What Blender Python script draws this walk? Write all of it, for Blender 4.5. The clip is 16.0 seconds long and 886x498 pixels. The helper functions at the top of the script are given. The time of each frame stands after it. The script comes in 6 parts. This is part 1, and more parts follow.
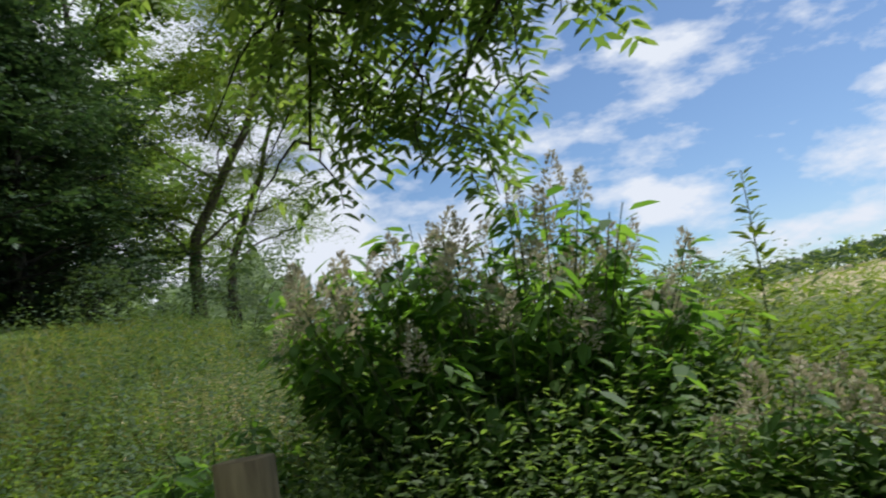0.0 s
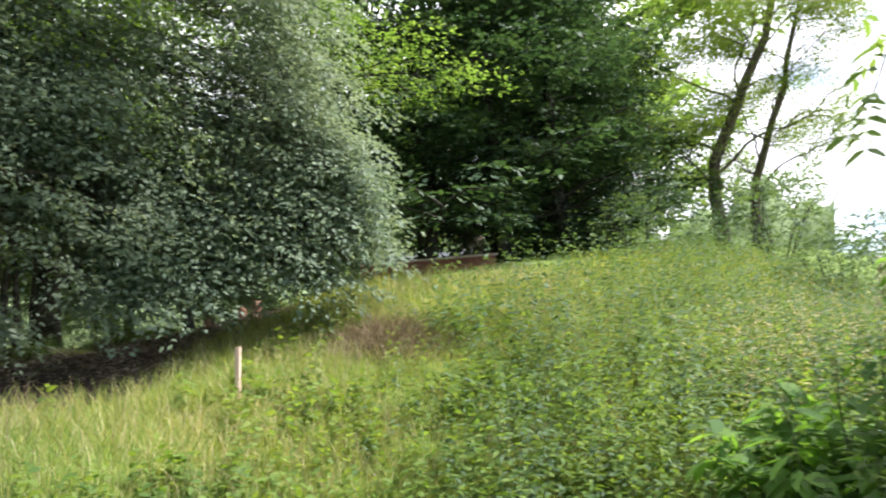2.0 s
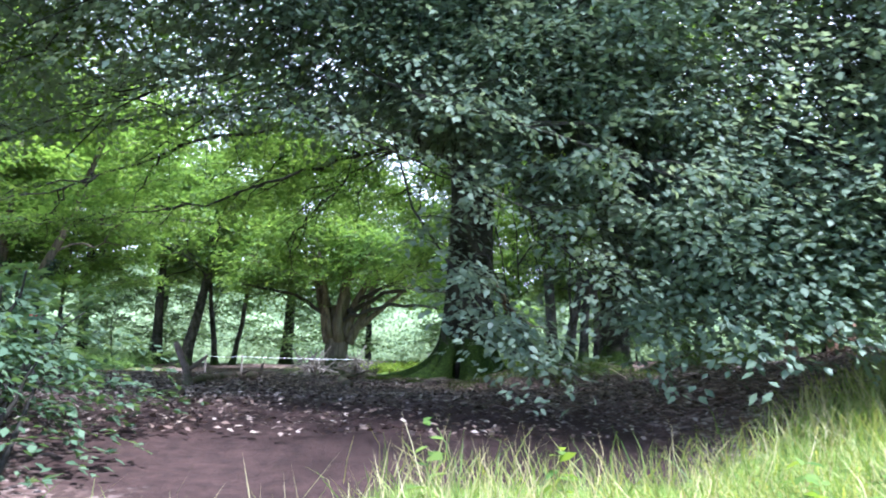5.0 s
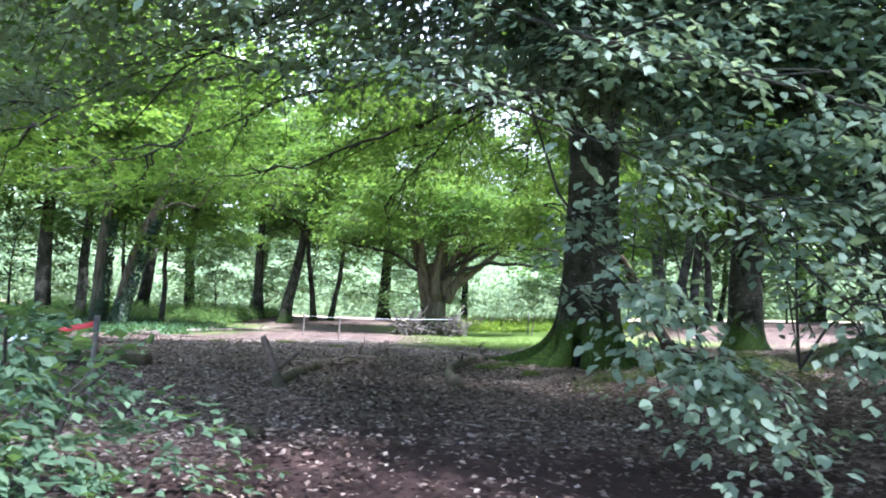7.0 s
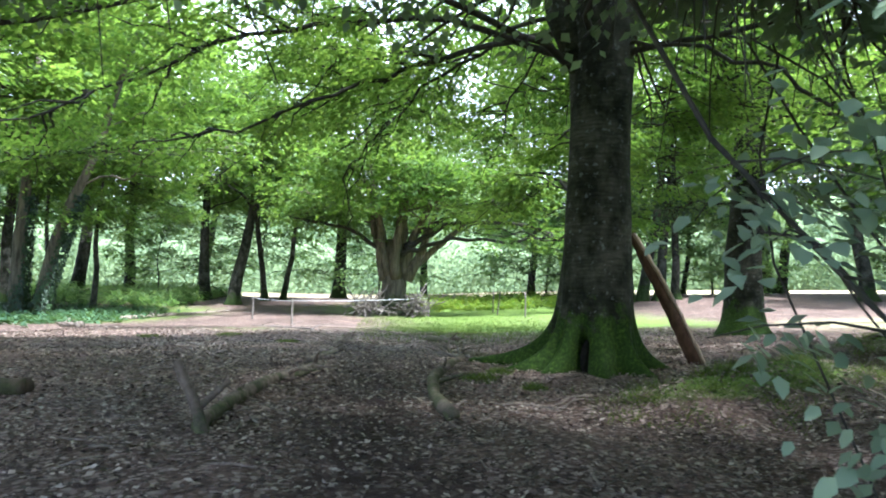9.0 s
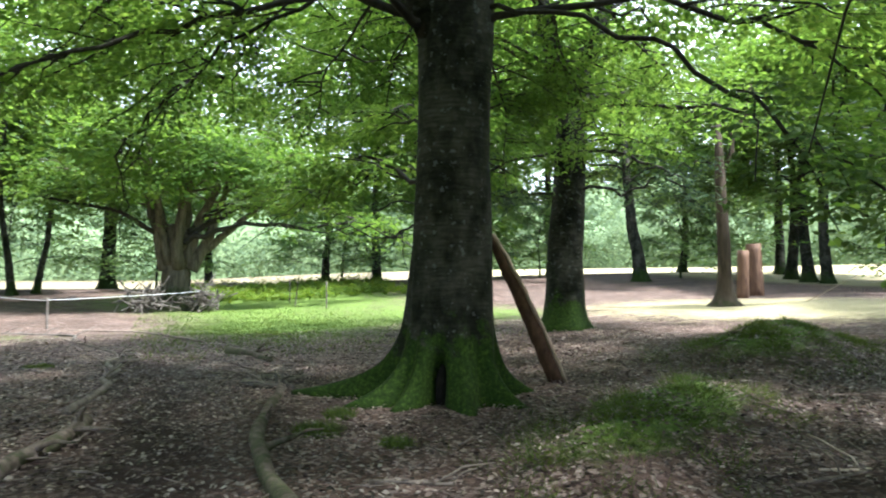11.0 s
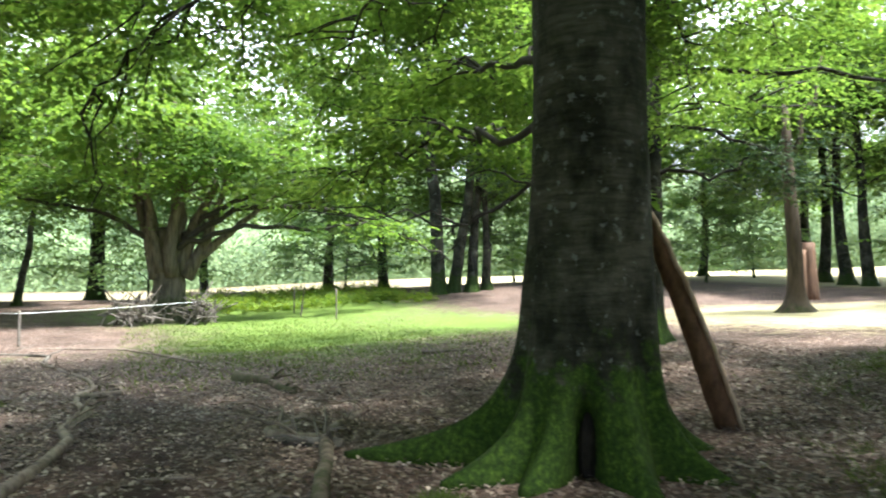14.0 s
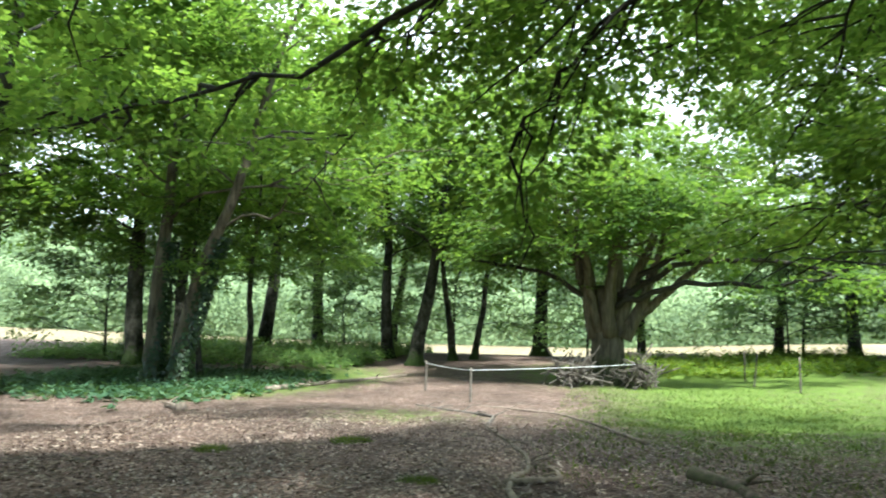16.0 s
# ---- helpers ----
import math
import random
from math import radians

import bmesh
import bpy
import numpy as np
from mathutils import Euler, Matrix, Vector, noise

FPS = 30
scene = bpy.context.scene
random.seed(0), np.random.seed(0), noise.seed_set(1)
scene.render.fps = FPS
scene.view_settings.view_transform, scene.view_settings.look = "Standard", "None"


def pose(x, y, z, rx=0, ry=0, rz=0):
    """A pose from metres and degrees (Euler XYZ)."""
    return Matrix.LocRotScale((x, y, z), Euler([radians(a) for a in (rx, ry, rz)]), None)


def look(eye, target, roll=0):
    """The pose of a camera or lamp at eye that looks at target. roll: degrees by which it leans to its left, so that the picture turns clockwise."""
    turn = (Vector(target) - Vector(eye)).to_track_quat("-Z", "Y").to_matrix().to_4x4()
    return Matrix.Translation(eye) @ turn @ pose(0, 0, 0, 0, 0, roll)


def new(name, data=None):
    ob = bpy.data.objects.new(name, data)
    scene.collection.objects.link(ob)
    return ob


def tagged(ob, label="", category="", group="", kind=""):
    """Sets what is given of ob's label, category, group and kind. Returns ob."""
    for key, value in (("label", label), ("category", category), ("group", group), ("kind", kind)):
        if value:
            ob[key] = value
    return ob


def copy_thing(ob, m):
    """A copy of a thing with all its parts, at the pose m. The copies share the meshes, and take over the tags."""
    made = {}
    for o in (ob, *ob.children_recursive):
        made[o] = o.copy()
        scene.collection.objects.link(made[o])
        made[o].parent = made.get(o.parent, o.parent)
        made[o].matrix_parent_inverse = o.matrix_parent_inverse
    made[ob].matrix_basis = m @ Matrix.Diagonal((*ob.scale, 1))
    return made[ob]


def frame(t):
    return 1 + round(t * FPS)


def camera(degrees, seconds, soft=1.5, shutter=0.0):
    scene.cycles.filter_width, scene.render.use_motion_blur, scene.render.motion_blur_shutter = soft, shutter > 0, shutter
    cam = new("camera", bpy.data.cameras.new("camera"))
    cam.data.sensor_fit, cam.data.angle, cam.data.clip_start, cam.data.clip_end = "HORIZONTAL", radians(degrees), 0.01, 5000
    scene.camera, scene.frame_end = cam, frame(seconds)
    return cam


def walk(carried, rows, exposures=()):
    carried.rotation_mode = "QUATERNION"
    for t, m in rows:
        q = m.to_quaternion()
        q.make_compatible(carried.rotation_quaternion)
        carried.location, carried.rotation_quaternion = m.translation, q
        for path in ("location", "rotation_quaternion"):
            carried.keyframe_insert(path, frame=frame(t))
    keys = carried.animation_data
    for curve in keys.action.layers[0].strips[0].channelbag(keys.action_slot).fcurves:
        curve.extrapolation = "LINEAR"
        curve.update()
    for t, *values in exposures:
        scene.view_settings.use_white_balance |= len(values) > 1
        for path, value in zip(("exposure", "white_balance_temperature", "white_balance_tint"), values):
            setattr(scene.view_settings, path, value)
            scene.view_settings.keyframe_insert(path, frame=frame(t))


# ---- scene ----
cam = camera(63.4, 16.0, soft=2.0, shutter=0.22)

PATH = [
    (0, (-1.009, 0.941, 0.256), (-0.963, 2.918, 0.555), -8.3),
    (0.5, (-1.05, 0.94, 0.231), (-1.363, 2.892, 0.534), -8.0),
    (1, (-1.174, 0.987, 0.204), (-1.83, 2.854, 0.494), -7.3),
    (1.5, (-1.43, 1.171, 0.237), (-2.391, 2.903, 0.513), -6.1),
    (2, (-1.707, 1.49, 0.215), (-2.933, 3.045, 0.494), -5.0),
    (2.5, (-2.143, 1.663, 0.26), (-3.589, 3.015, 0.547), -4.4),
    (3, (-2.562, 1.838, 0.305), (-4.178, 2.975, 0.614), -4.1),
    (3.5, (-3.009, 2.16, 0.292), (-4.768, 3.021, 0.698), -2.5),
    (4, (-3.505, 2.466, 0.273), (-5.338, 3.163, 0.664), -1.3),
    (4.5, (-4.052, 2.776, 0.368), (-5.95, 3.257, 0.778), -0.7),
    (5, (-4.64, 3.06, 0.506), (-6.585, 3.333, 0.884), 1.2),
    (5.2, (-4.822, 3.077, 0.541), (-6.776, 3.298, 0.902), 1.9),
    (7.5, (-6.688, 2.762, 1.233), (-8.675, 2.774, 1.459), 2.1),
    (8, (-7.269, 2.67, 1.281), (-9.258, 2.72, 1.489), 1.9),
    (10.3, (-9.937, 2.528, 1.837), (-11.892, 2.934, 1.964), 0.5),
    (10.5, (-10.121, 2.491, 1.884), (-12.059, 2.967, 2.009), 0.4),
    (11, (-10.592, 2.385, 1.921), (-12.453, 3.111, 2.03), -0.1),
    (11.5, (-11.071, 2.413, 1.885), (-12.845, 3.334, 1.967), -0.4),
    (12, (-11.58, 2.395, 1.875), (-13.258, 3.482, 1.928), -0.6),
    (12.5, (-12.108, 2.404, 1.894), (-13.736, 3.564, 1.931), -0.5),
    (13, (-12.664, 2.482, 1.913), (-14.318, 3.606, 1.963), -0.5),
    (13.5, (-13.191, 2.448, 1.911), (-14.928, 3.437, 1.987), -0.6),
    (14, (-13.698, 2.457, 1.91), (-15.551, 3.197, 2.04), -0.7),
    (14.5, (-14.225, 2.464, 1.985), (-16.156, 2.944, 2.183), -0.5),
    (15, (-14.573, 2.457, 2.091), (-16.549, 2.66, 2.328), 0.6),
    (15.5, (-15.186, 2.512, 2.087), (-17.16, 2.398, 2.385), 1.1),
    (16, (-15.717, 2.448, 2.091), (-17.654, 2.033, 2.371), 1.7),
]
walk(cam, [(t, look(eye, target, roll)) for t, eye, target, roll in PATH], [(0, 0.05, 6000, 10), (1, 0.7, 6200, 11), (2, 1.6, 6200, 15), (3, 2.1, 5800, 26), (4, 2.25, 5300, 24), (5, 2.4, 5000, 21), (7.5, 2.7, 5100, 18), (8.2, 2.7, 5150, 15), (10.5, 2.3, 5400, 8), (12.5, 2.55, 5750, 10), (13.5, 2.55, 5800, 8), (15, 2.25, 5750, 3), (16, 2.05, 5700, 0)])

# ---- light and sky ----
SUN_AZ, SUN_EL = radians(52), radians(54)      # azimuth of the sun, clockwise from +y
sun_dir = Vector((math.sin(SUN_AZ) * math.cos(SUN_EL), math.cos(SUN_AZ) * math.cos(SUN_EL), math.sin(SUN_EL)))
sun = new("sun", bpy.data.lights.new("sun", "SUN"))
sun.data.energy, sun.data.angle, sun.data.color = 4.6, radians(2.5), (1.0, 0.95, 0.86)
sun.matrix_world = look(sun_dir * 60, (0, 0, 0))

world = bpy.data.worlds.new("sky")
scene.world = world
world.use_nodes = True
wn, wl = world.node_tree.nodes, world.node_tree.links
wn.clear()
sky = wn.new("ShaderNodeTexSky")
sky.sky_type, sky.sun_disc, sky.sun_elevation, sky.sun_rotation = "NISHITA", False, SUN_EL, SUN_AZ
sky.dust_density, sky.ozone_density = 0.25, 3.5
tc = wn.new("ShaderNodeTexCoord")
mp = wn.new("ShaderNodeMapping")
mp.inputs["Scale"].default_value = (2.2, 2.2, 5.0)
cl = wn.new("ShaderNodeTexNoise")
cl.inputs["Scale"].default_value, cl.inputs["Detail"].default_value, cl.inputs["Roughness"].default_value = 2.6, 8, 0.58
cr = wn.new("ShaderNodeValToRGB")
cr.color_ramp.elements[0].position, cr.color_ramp.elements[1].position = 0.46, 0.6
mix = wn.new("ShaderNodeMix")
mix.data_type = "RGBA"
mix.inputs["B"].default_value = (8.6, 8.7, 9.0, 1)
bg = wn.new("ShaderNodeBackground")
bg.inputs["Strength"].default_value = 0.093
wo = wn.new("ShaderNodeOutputWorld")
wl.new(tc.outputs["Generated"], mp.inputs["Vector"])
wl.new(mp.outputs["Vector"], cl.inputs["Vector"])
west = wn.new("ShaderNodeSeparateXYZ")          # the cloud thickens towards the west
wl.new(tc.outputs["Generated"], west.inputs[0])
bank = wn.new("ShaderNodeMapRange")
bank.inputs["From Min"].default_value, bank.inputs["From Max"].default_value = 0.16, -0.35
bank.inputs["To Min"].default_value, bank.inputs["To Max"].default_value = 0.0, 0.22
wl.new(west.outputs["X"], bank.inputs["Value"])
cover = wn.new("ShaderNodeMath")
wl.new(cl.outputs["Fac"], cover.inputs[0])
wl.new(bank.outputs["Result"], cover.inputs[1])
wl.new(cover.outputs[0], cr.inputs["Fac"])
wl.new(cr.outputs["Color"], mix.inputs["Factor"])
wl.new(sky.outputs["Color"], mix.inputs["A"])
wl.new(mix.outputs["Result"], bg.inputs["Color"])
wl.new(bg.outputs["Background"], wo.inputs["Surface"])


# ---- materials ----
def material(name):
    m = bpy.data.materials.new(name)
    m.use_nodes = True
    n, l = m.node_tree.nodes, m.node_tree.links
    return m, n, l, n["Principled BSDF"]


def ramp(n, stops):
    r = n.new("ShaderNodeValToRGB")
    e = r.color_ramp.elements
    while len(e) < len(stops):
        e.new(0.5)
    for el, (p, c) in zip(e, stops):
        el.position, el.color = p, (*c, 1)
    return r


def noise_node(n, l, scale, detail=4, rough=0.55, stretch=None):
    t = n.new("ShaderNodeTexCoord")
    q = n.new("ShaderNodeTexNoise")
    q.inputs["Scale"].default_value, q.inputs["Detail"].default_value, q.inputs["Roughness"].default_value = scale, detail, rough
    src = t.outputs["Object"]
    if stretch:
        k = n.new("ShaderNodeMapping")
        k.inputs["Scale"].default_value = stretch
        l.new(src, k.inputs["Vector"])
        src = k.outputs["Vector"]
    l.new(src, q.inputs["Vector"])
    return q


def mixed(n, l, fac, a, b, kind="MIX"):
    m = n.new("ShaderNodeMix")
    m.data_type, m.blend_type = "RGBA", kind
    for key, v in (("Factor", fac), ("A", a), ("B", b)):
        if hasattr(v, "is_linked"):
            l.new(v, m.inputs[key])
        elif key == "Factor":
            m.inputs[key].default_value = v
        else:
            m.inputs[key].default_value = (*v, 1)
    return m.outputs["Result"]


def bump(n, l, height, strength, distance, bsdf):
    b = n.new("ShaderNodeBump")
    b.inputs["Strength"].default_value, b.inputs["Distance"].default_value = strength, distance
    l.new(height, b.inputs["Height"])
    l.new(b.outputs["Normal"], bsdf.inputs["Normal"])


def leaf_material(name, colours, rough=0.42, through_light=0.45, through_colour=None):
    """Leaves: every leaf its own tint, with light coming through."""
    m, n, l, p = material(name)
    g = n.new("ShaderNodeNewGeometry")
    r = ramp(n, [(i / (len(colours) - 1), c) for i, c in enumerate(colours)])
    l.new(g.outputs["Random Per Island"], r.inputs["Fac"])
    big = noise_node(n, l, 0.35, 2)
    tone = ramp(n, [(0.3, (0.72, 0.78, 0.74)), (0.7, (1.18, 1.12, 1.0))])
    l.new(big.outputs["Fac"], tone.inputs["Fac"])
    col = mixed(n, l, 1.0, r.outputs["Color"], tone.outputs["Color"], "MULTIPLY")
    l.new(col, p.inputs["Base Color"])
    p.inputs["Roughness"].default_value = rough
    p.inputs["Specular IOR Level"].default_value = 0.32
    t = n.new("ShaderNodeBsdfTranslucent")
    glow = mixed(n, l, 1.0, col, through_colour or (1.55, 1.5, 0.55), "MULTIPLY")
    l.new(glow, t.inputs["Color"])
    s = n.new("ShaderNodeMixShader")
    s.inputs["Fac"].default_value = through_light
    l.new(p.outputs["BSDF"], s.inputs[1])
    l.new(t.outputs["BSDF"], s.inputs[2])
    l.new(s.outputs["Shader"], n["Material Output"].inputs["Surface"])
    return m


def bark_material(name, dark, light, scale=7.0, moss=0.0, moss_top=0.0, stretch=(1, 1, 0.25), depth=0.02, patches=0.0, rough=0.85):
    m, n, l, p = material(name)
    a = noise_node(n, l, scale, 8, 0.62, stretch)
    r = ramp(n, [(0.3, dark), (0.7, light)])
    l.new(a.outputs["Fac"], r.inputs["Fac"])
    col = r.outputs["Color"]
    if patches:
        st = ramp(n, [(0.42, (0.3, 0.33, 0.26)), (0.5, (0.85, 0.88, 0.78)), (0.6, (1.5, 1.5, 1.42))])
        l.new(noise_node(n, l, 2.3, 7, 0.68, (1, 1, 0.75)).outputs["Fac"], st.inputs["Fac"])
        col = mixed(n, l, 1.0, col, st.outputs["Color"], "MULTIPLY")
        v = noise_node(n, l, 11, 5, 0.6)
        k = ramp(n, [(0.6, (0, 0, 0)), (0.65, (1, 1, 1))])
        l.new(v.outputs["Fac"], k.inputs["Fac"])
        f = n.new("ShaderNodeMath")
        f.operation = "MULTIPLY"
        f.inputs[1].default_value = patches
        l.new(k.outputs["Color"], f.inputs[0])
        col = mixed(n, l, f.outputs[0], col, (0.2, 0.215, 0.195))
    if moss:
        t = n.new("ShaderNodeTexCoord")
        sp = n.new("ShaderNodeSeparateXYZ")
        l.new(t.outputs["Object"], sp.inputs[0])
        big = noise_node(n, l, 4.2, 7, 0.66)
        ad = n.new("ShaderNodeMath")
        ad.operation = "MULTIPLY_ADD"
        ad.inputs[1].default_value = 2.2
        l.new(big.outputs["Fac"], ad.inputs[0])
        mr = n.new("ShaderNodeMapRange")
        mr.inputs["From Min"].default_value, mr.inputs["From Max"].default_value = moss_top + 0.25, moss_top - 0.85
        mr.inputs["To Min"].default_value, mr.inputs["To Max"].default_value = -1.1, 0.05
        mr.clamp = True
        l.new(sp.outputs["Z"], mr.inputs["Value"])
        l.new(mr.outputs["Result"], ad.inputs[2])
        k = ramp(n, [(0.42, (0, 0, 0)), (0.62, (1, 1, 1))])
        l.new(ad.outputs[0], k.inputs["Fac"])
        fine = noise_node(n, l, 24, 9, 0.72)
        mc = ramp(n, [(0.32, (0.006, 0.012, 0.002)), (0.5, (0.018, 0.036, 0.004)), (0.7, (0.06, 0.098, 0.01))])
        l.new(fine.outputs["Fac"], mc.inputs["Fac"])
        f = n.new("ShaderNodeMath")
        f.operation = "MULTIPLY"
        f.inputs[1].default_value = moss
        l.new(k.outputs["Color"], f.inputs[0])
        col = mixed(n, l, f.outputs[0], col, mc.outputs["Color"])
    l.new(col, p.inputs["Base Color"])
    p.inputs["Roughness"].default_value = rough
    p.inputs["Specular IOR Level"].default_value = 0.12
    bump(n, l, a.outputs["Fac"], 0.6, depth, p)
    return m


def plain_material(name, dark, light, scale=14.0, rough=0.8, stretch=None, depth=0.006):
    m, n, l, p = material(name)
    a = noise_node(n, l, scale, 6, 0.6, stretch)
    r = ramp(n, [(0.3, dark), (0.7, light)])
    l.new(a.outputs["Fac"], r.inputs["Fac"])
    l.new(r.outputs["Color"], p.inputs["Base Color"])
    p.inputs["Roughness"].default_value = rough
    p.inputs["Specular IOR Level"].default_value = 0.25
    bump(n, l, a.outputs["Fac"], 0.5, depth, p)
    return m


def ground_material():
    """Leaf litter under the trees, trodden earth on the path, moss and grass where it grows."""
    m, n, l, p = material("woodland_ground")
    fine = noise_node(n, l, 26, 8, 0.65)
    litter = ramp(n, [(0.28, (0.035, 0.022, 0.016)), (0.48, (0.09, 0.058, 0.043)), (0.62, (0.165, 0.108, 0.081)), (0.78, (0.28, 0.205, 0.165))])
    l.new(fine.outputs["Fac"], litter.inputs["Fac"])
    earth_n = noise_node(n, l, 9, 8, 0.7)
    earth = ramp(n, [(0.3, (0.018, 0.01, 0.008)), (0.7, (0.052, 0.029, 0.023))])
    l.new(earth_n.outputs["Fac"], earth.inputs["Fac"])
    green_n = noise_node(n, l, 14, 6, 0.6)
    green = ramp(n, [(0.3, (0.05, 0.08, 0.015)), (0.55, (0.12, 0.18, 0.03)), (0.75, (0.2, 0.24, 0.06))])
    l.new(green_n.outputs["Fac"], green.inputs["Fac"])
    # dry grass, its straw colour paled to carry the glare of the sun
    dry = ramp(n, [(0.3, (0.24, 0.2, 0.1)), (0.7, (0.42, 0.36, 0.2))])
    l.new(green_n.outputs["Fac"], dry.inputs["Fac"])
    t = n.new("ShaderNodeTexCoord")
    vo = n.new("ShaderNodeTexVoronoi")
    vo.inputs["Scale"].default_value = 25
    l.new(t.outputs["Object"], vo.inputs["Vector"])
    pick = ramp(n, [(0.1, (0.018, 0.012, 0.01)), (0.45, (0.07, 0.045, 0.036)), (0.75, (0.15, 0.104, 0.086)), (0.95, (0.36, 0.3, 0.26))])
    sepc = n.new("ShaderNodeSeparateColor")
    l.new(vo.outputs["Color"], sepc.inputs["Color"])
    l.new(sepc.outputs["Red"], pick.inputs["Fac"])
    col = mixed(n, l, 0.6, litter.outputs["Color"], pick.outputs["Color"])
    stain = ramp(n, [(0.35, (0.62, 0.6, 0.58)), (0.65, (1.2, 1.15, 1.12))])
    l.new(noise_node(n, l, 0.8, 4, 0.6).outputs["Fac"], stain.inputs["Fac"])
    col = mixed(n, l, 1.0, col, stain.outputs["Color"], "MULTIPLY")
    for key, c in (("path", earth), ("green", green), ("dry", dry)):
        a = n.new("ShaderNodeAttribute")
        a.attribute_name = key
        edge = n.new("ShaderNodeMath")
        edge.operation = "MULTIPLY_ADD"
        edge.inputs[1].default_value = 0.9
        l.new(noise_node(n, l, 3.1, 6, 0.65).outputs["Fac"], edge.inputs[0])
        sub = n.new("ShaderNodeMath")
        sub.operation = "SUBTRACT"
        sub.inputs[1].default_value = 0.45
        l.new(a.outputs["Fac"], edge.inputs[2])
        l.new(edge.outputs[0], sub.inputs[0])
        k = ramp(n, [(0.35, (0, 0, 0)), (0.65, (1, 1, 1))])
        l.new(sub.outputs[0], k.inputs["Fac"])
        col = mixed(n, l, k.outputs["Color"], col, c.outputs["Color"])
    l.new(col, p.inputs["Base Color"])
    p.inputs["Roughness"].default_value = 0.92
    p.inputs["Specular IOR Level"].default_value = 0.2
    bump(n, l, fine.outputs["Fac"], 0.8, 0.03, p)
    return m


GROUND = ground_material()
BEECH_BARK = bark_material("beech_bark", (0.012, 0.012, 0.009), (0.042, 0.04, 0.03), 5.0, 0.95, 1.0, (0.8, 0.8, 5.0), 0.008, 0.3)
DARK_BARK = bark_material("dark_bark", (0.016, 0.015, 0.012), (0.065, 0.06, 0.05), 6.0, 0.8, 0.8, (1, 1, 0.4), 0.02, 0.25)
ROUGH_BARK = bark_material("rough_bark", (0.03, 0.026, 0.018), (0.15, 0.13, 0.09), 9.0, 0.5, 1.2, (1, 1, 0.18), 0.05)
TWIG = plain_material("twig_bark", (0.013, 0.011, 0.009), (0.045, 0.04, 0.03), 12)
DEAD_WOOD = plain_material("dead_wood", (0.08, 0.06, 0.045), (0.26, 0.21, 0.165), 10, 0.85, (1, 1, 0.5), 0.012)
MOSSY_WOOD = bark_material("mossy_wood", (0.05, 0.038, 0.028), (0.2, 0.155, 0.12), 8.0, 0.6, 0.42, (1, 1, 1), 0.012)
SAWN = plain_material("split_timber", (0.045, 0.024, 0.014), (0.16, 0.09, 0.052), 16, 0.75, (1, 1, 0.12))
BRUSH_WOOD = plain_material("brushwood", (0.035, 0.03, 0.025), (0.17, 0.145, 0.12), 9, 0.85)
SAWN_EDGE = plain_material("pale_split_edge", (0.2, 0.14, 0.09), (0.42, 0.32, 0.22), 12, 0.75, (1, 1, 0.2))
SAWN_PALE = plain_material("pale_cut_wood", (0.38, 0.29, 0.2), (0.58, 0.48, 0.36), 20, 0.75, (1, 1, 0.15))
STAKE_WOOD = plain_material("stake_wood", (0.4, 0.27, 0.19), (0.62, 0.47, 0.36), 18, 0.75, (1, 1, 0.1))
POST_WOOD = plain_material("weathered_post", (0.06, 0.045, 0.022), (0.3, 0.24, 0.13), 11, 0.85, (1, 1, 0.12), 0.012)
SNAG_BARK = bark_material("snag_bark", (0.018, 0.014, 0.009), (0.07, 0.053, 0.036), 7.0, 0.4, 0.3, (1, 1, 0.2), 0.03)
OAK_BASE_BARK = plain_material("oak_base_bark", (0.03, 0.021, 0.015), (0.12, 0.085, 0.06), 6, 0.95, None, 0.05)
GREEN_STEM = plain_material("green_stems", (0.04, 0.06, 0.018), (0.1, 0.13, 0.04), 10, 0.6)
CAVITY = plain_material("hollow_dark", (0.006, 0.005, 0.004), (0.02, 0.016, 0.012), 10, 0.95)
FENCE_WOOD = plain_material("red_brown_boards", (0.14, 0.05, 0.035), (0.26, 0.11, 0.075), 8, 0.8, (1, 1, 3))
TAPE = plain_material("white_tape", (0.7, 0.7, 0.68), (0.82, 0.82, 0.8), 30, 0.5)
RED_TAPE = plain_material("red_tape", (0.5, 0.05, 0.05), (0.62, 0.09, 0.08), 30, 0.5)
TARP = plain_material("orange_tarpaulin", (0.62, 0.25, 0.05), (0.74, 0.34, 0.09), 3, 0.6)
TARP_TOP = plain_material("pale_tarpaulin", (0.36, 0.36, 0.37), (0.46, 0.46, 0.47), 3, 0.6)
BEECH_LEAF = leaf_material("beech_leaves", [(0.118, 0.166, 0.122), (0.15, 0.205, 0.15), (0.186, 0.243, 0.178)], 0.52, 0.45, (1.5, 1.42, 1.0))
WOOD_LEAF = leaf_material("woodland_leaves", [(0.068, 0.125, 0.036), (0.1, 0.17, 0.05), (0.145, 0.215, 0.068)], 0.55, 0.6, (1.72, 1.66, 0.72))
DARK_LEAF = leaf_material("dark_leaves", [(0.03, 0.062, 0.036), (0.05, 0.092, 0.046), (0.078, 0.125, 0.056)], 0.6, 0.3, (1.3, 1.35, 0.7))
LIGHT_LEAF = leaf_material("light_leaves", [(0.09, 0.15, 0.025), (0.13, 0.2, 0.035), (0.19, 0.24, 0.05)], 0.65, 0.5)
ASH_LEAF = leaf_material("ash_leaves", [(0.085, 0.14, 0.05), (0.12, 0.185, 0.06), (0.17, 0.23, 0.08)], 0.5, 0.62, (1.7, 1.7, 0.7))
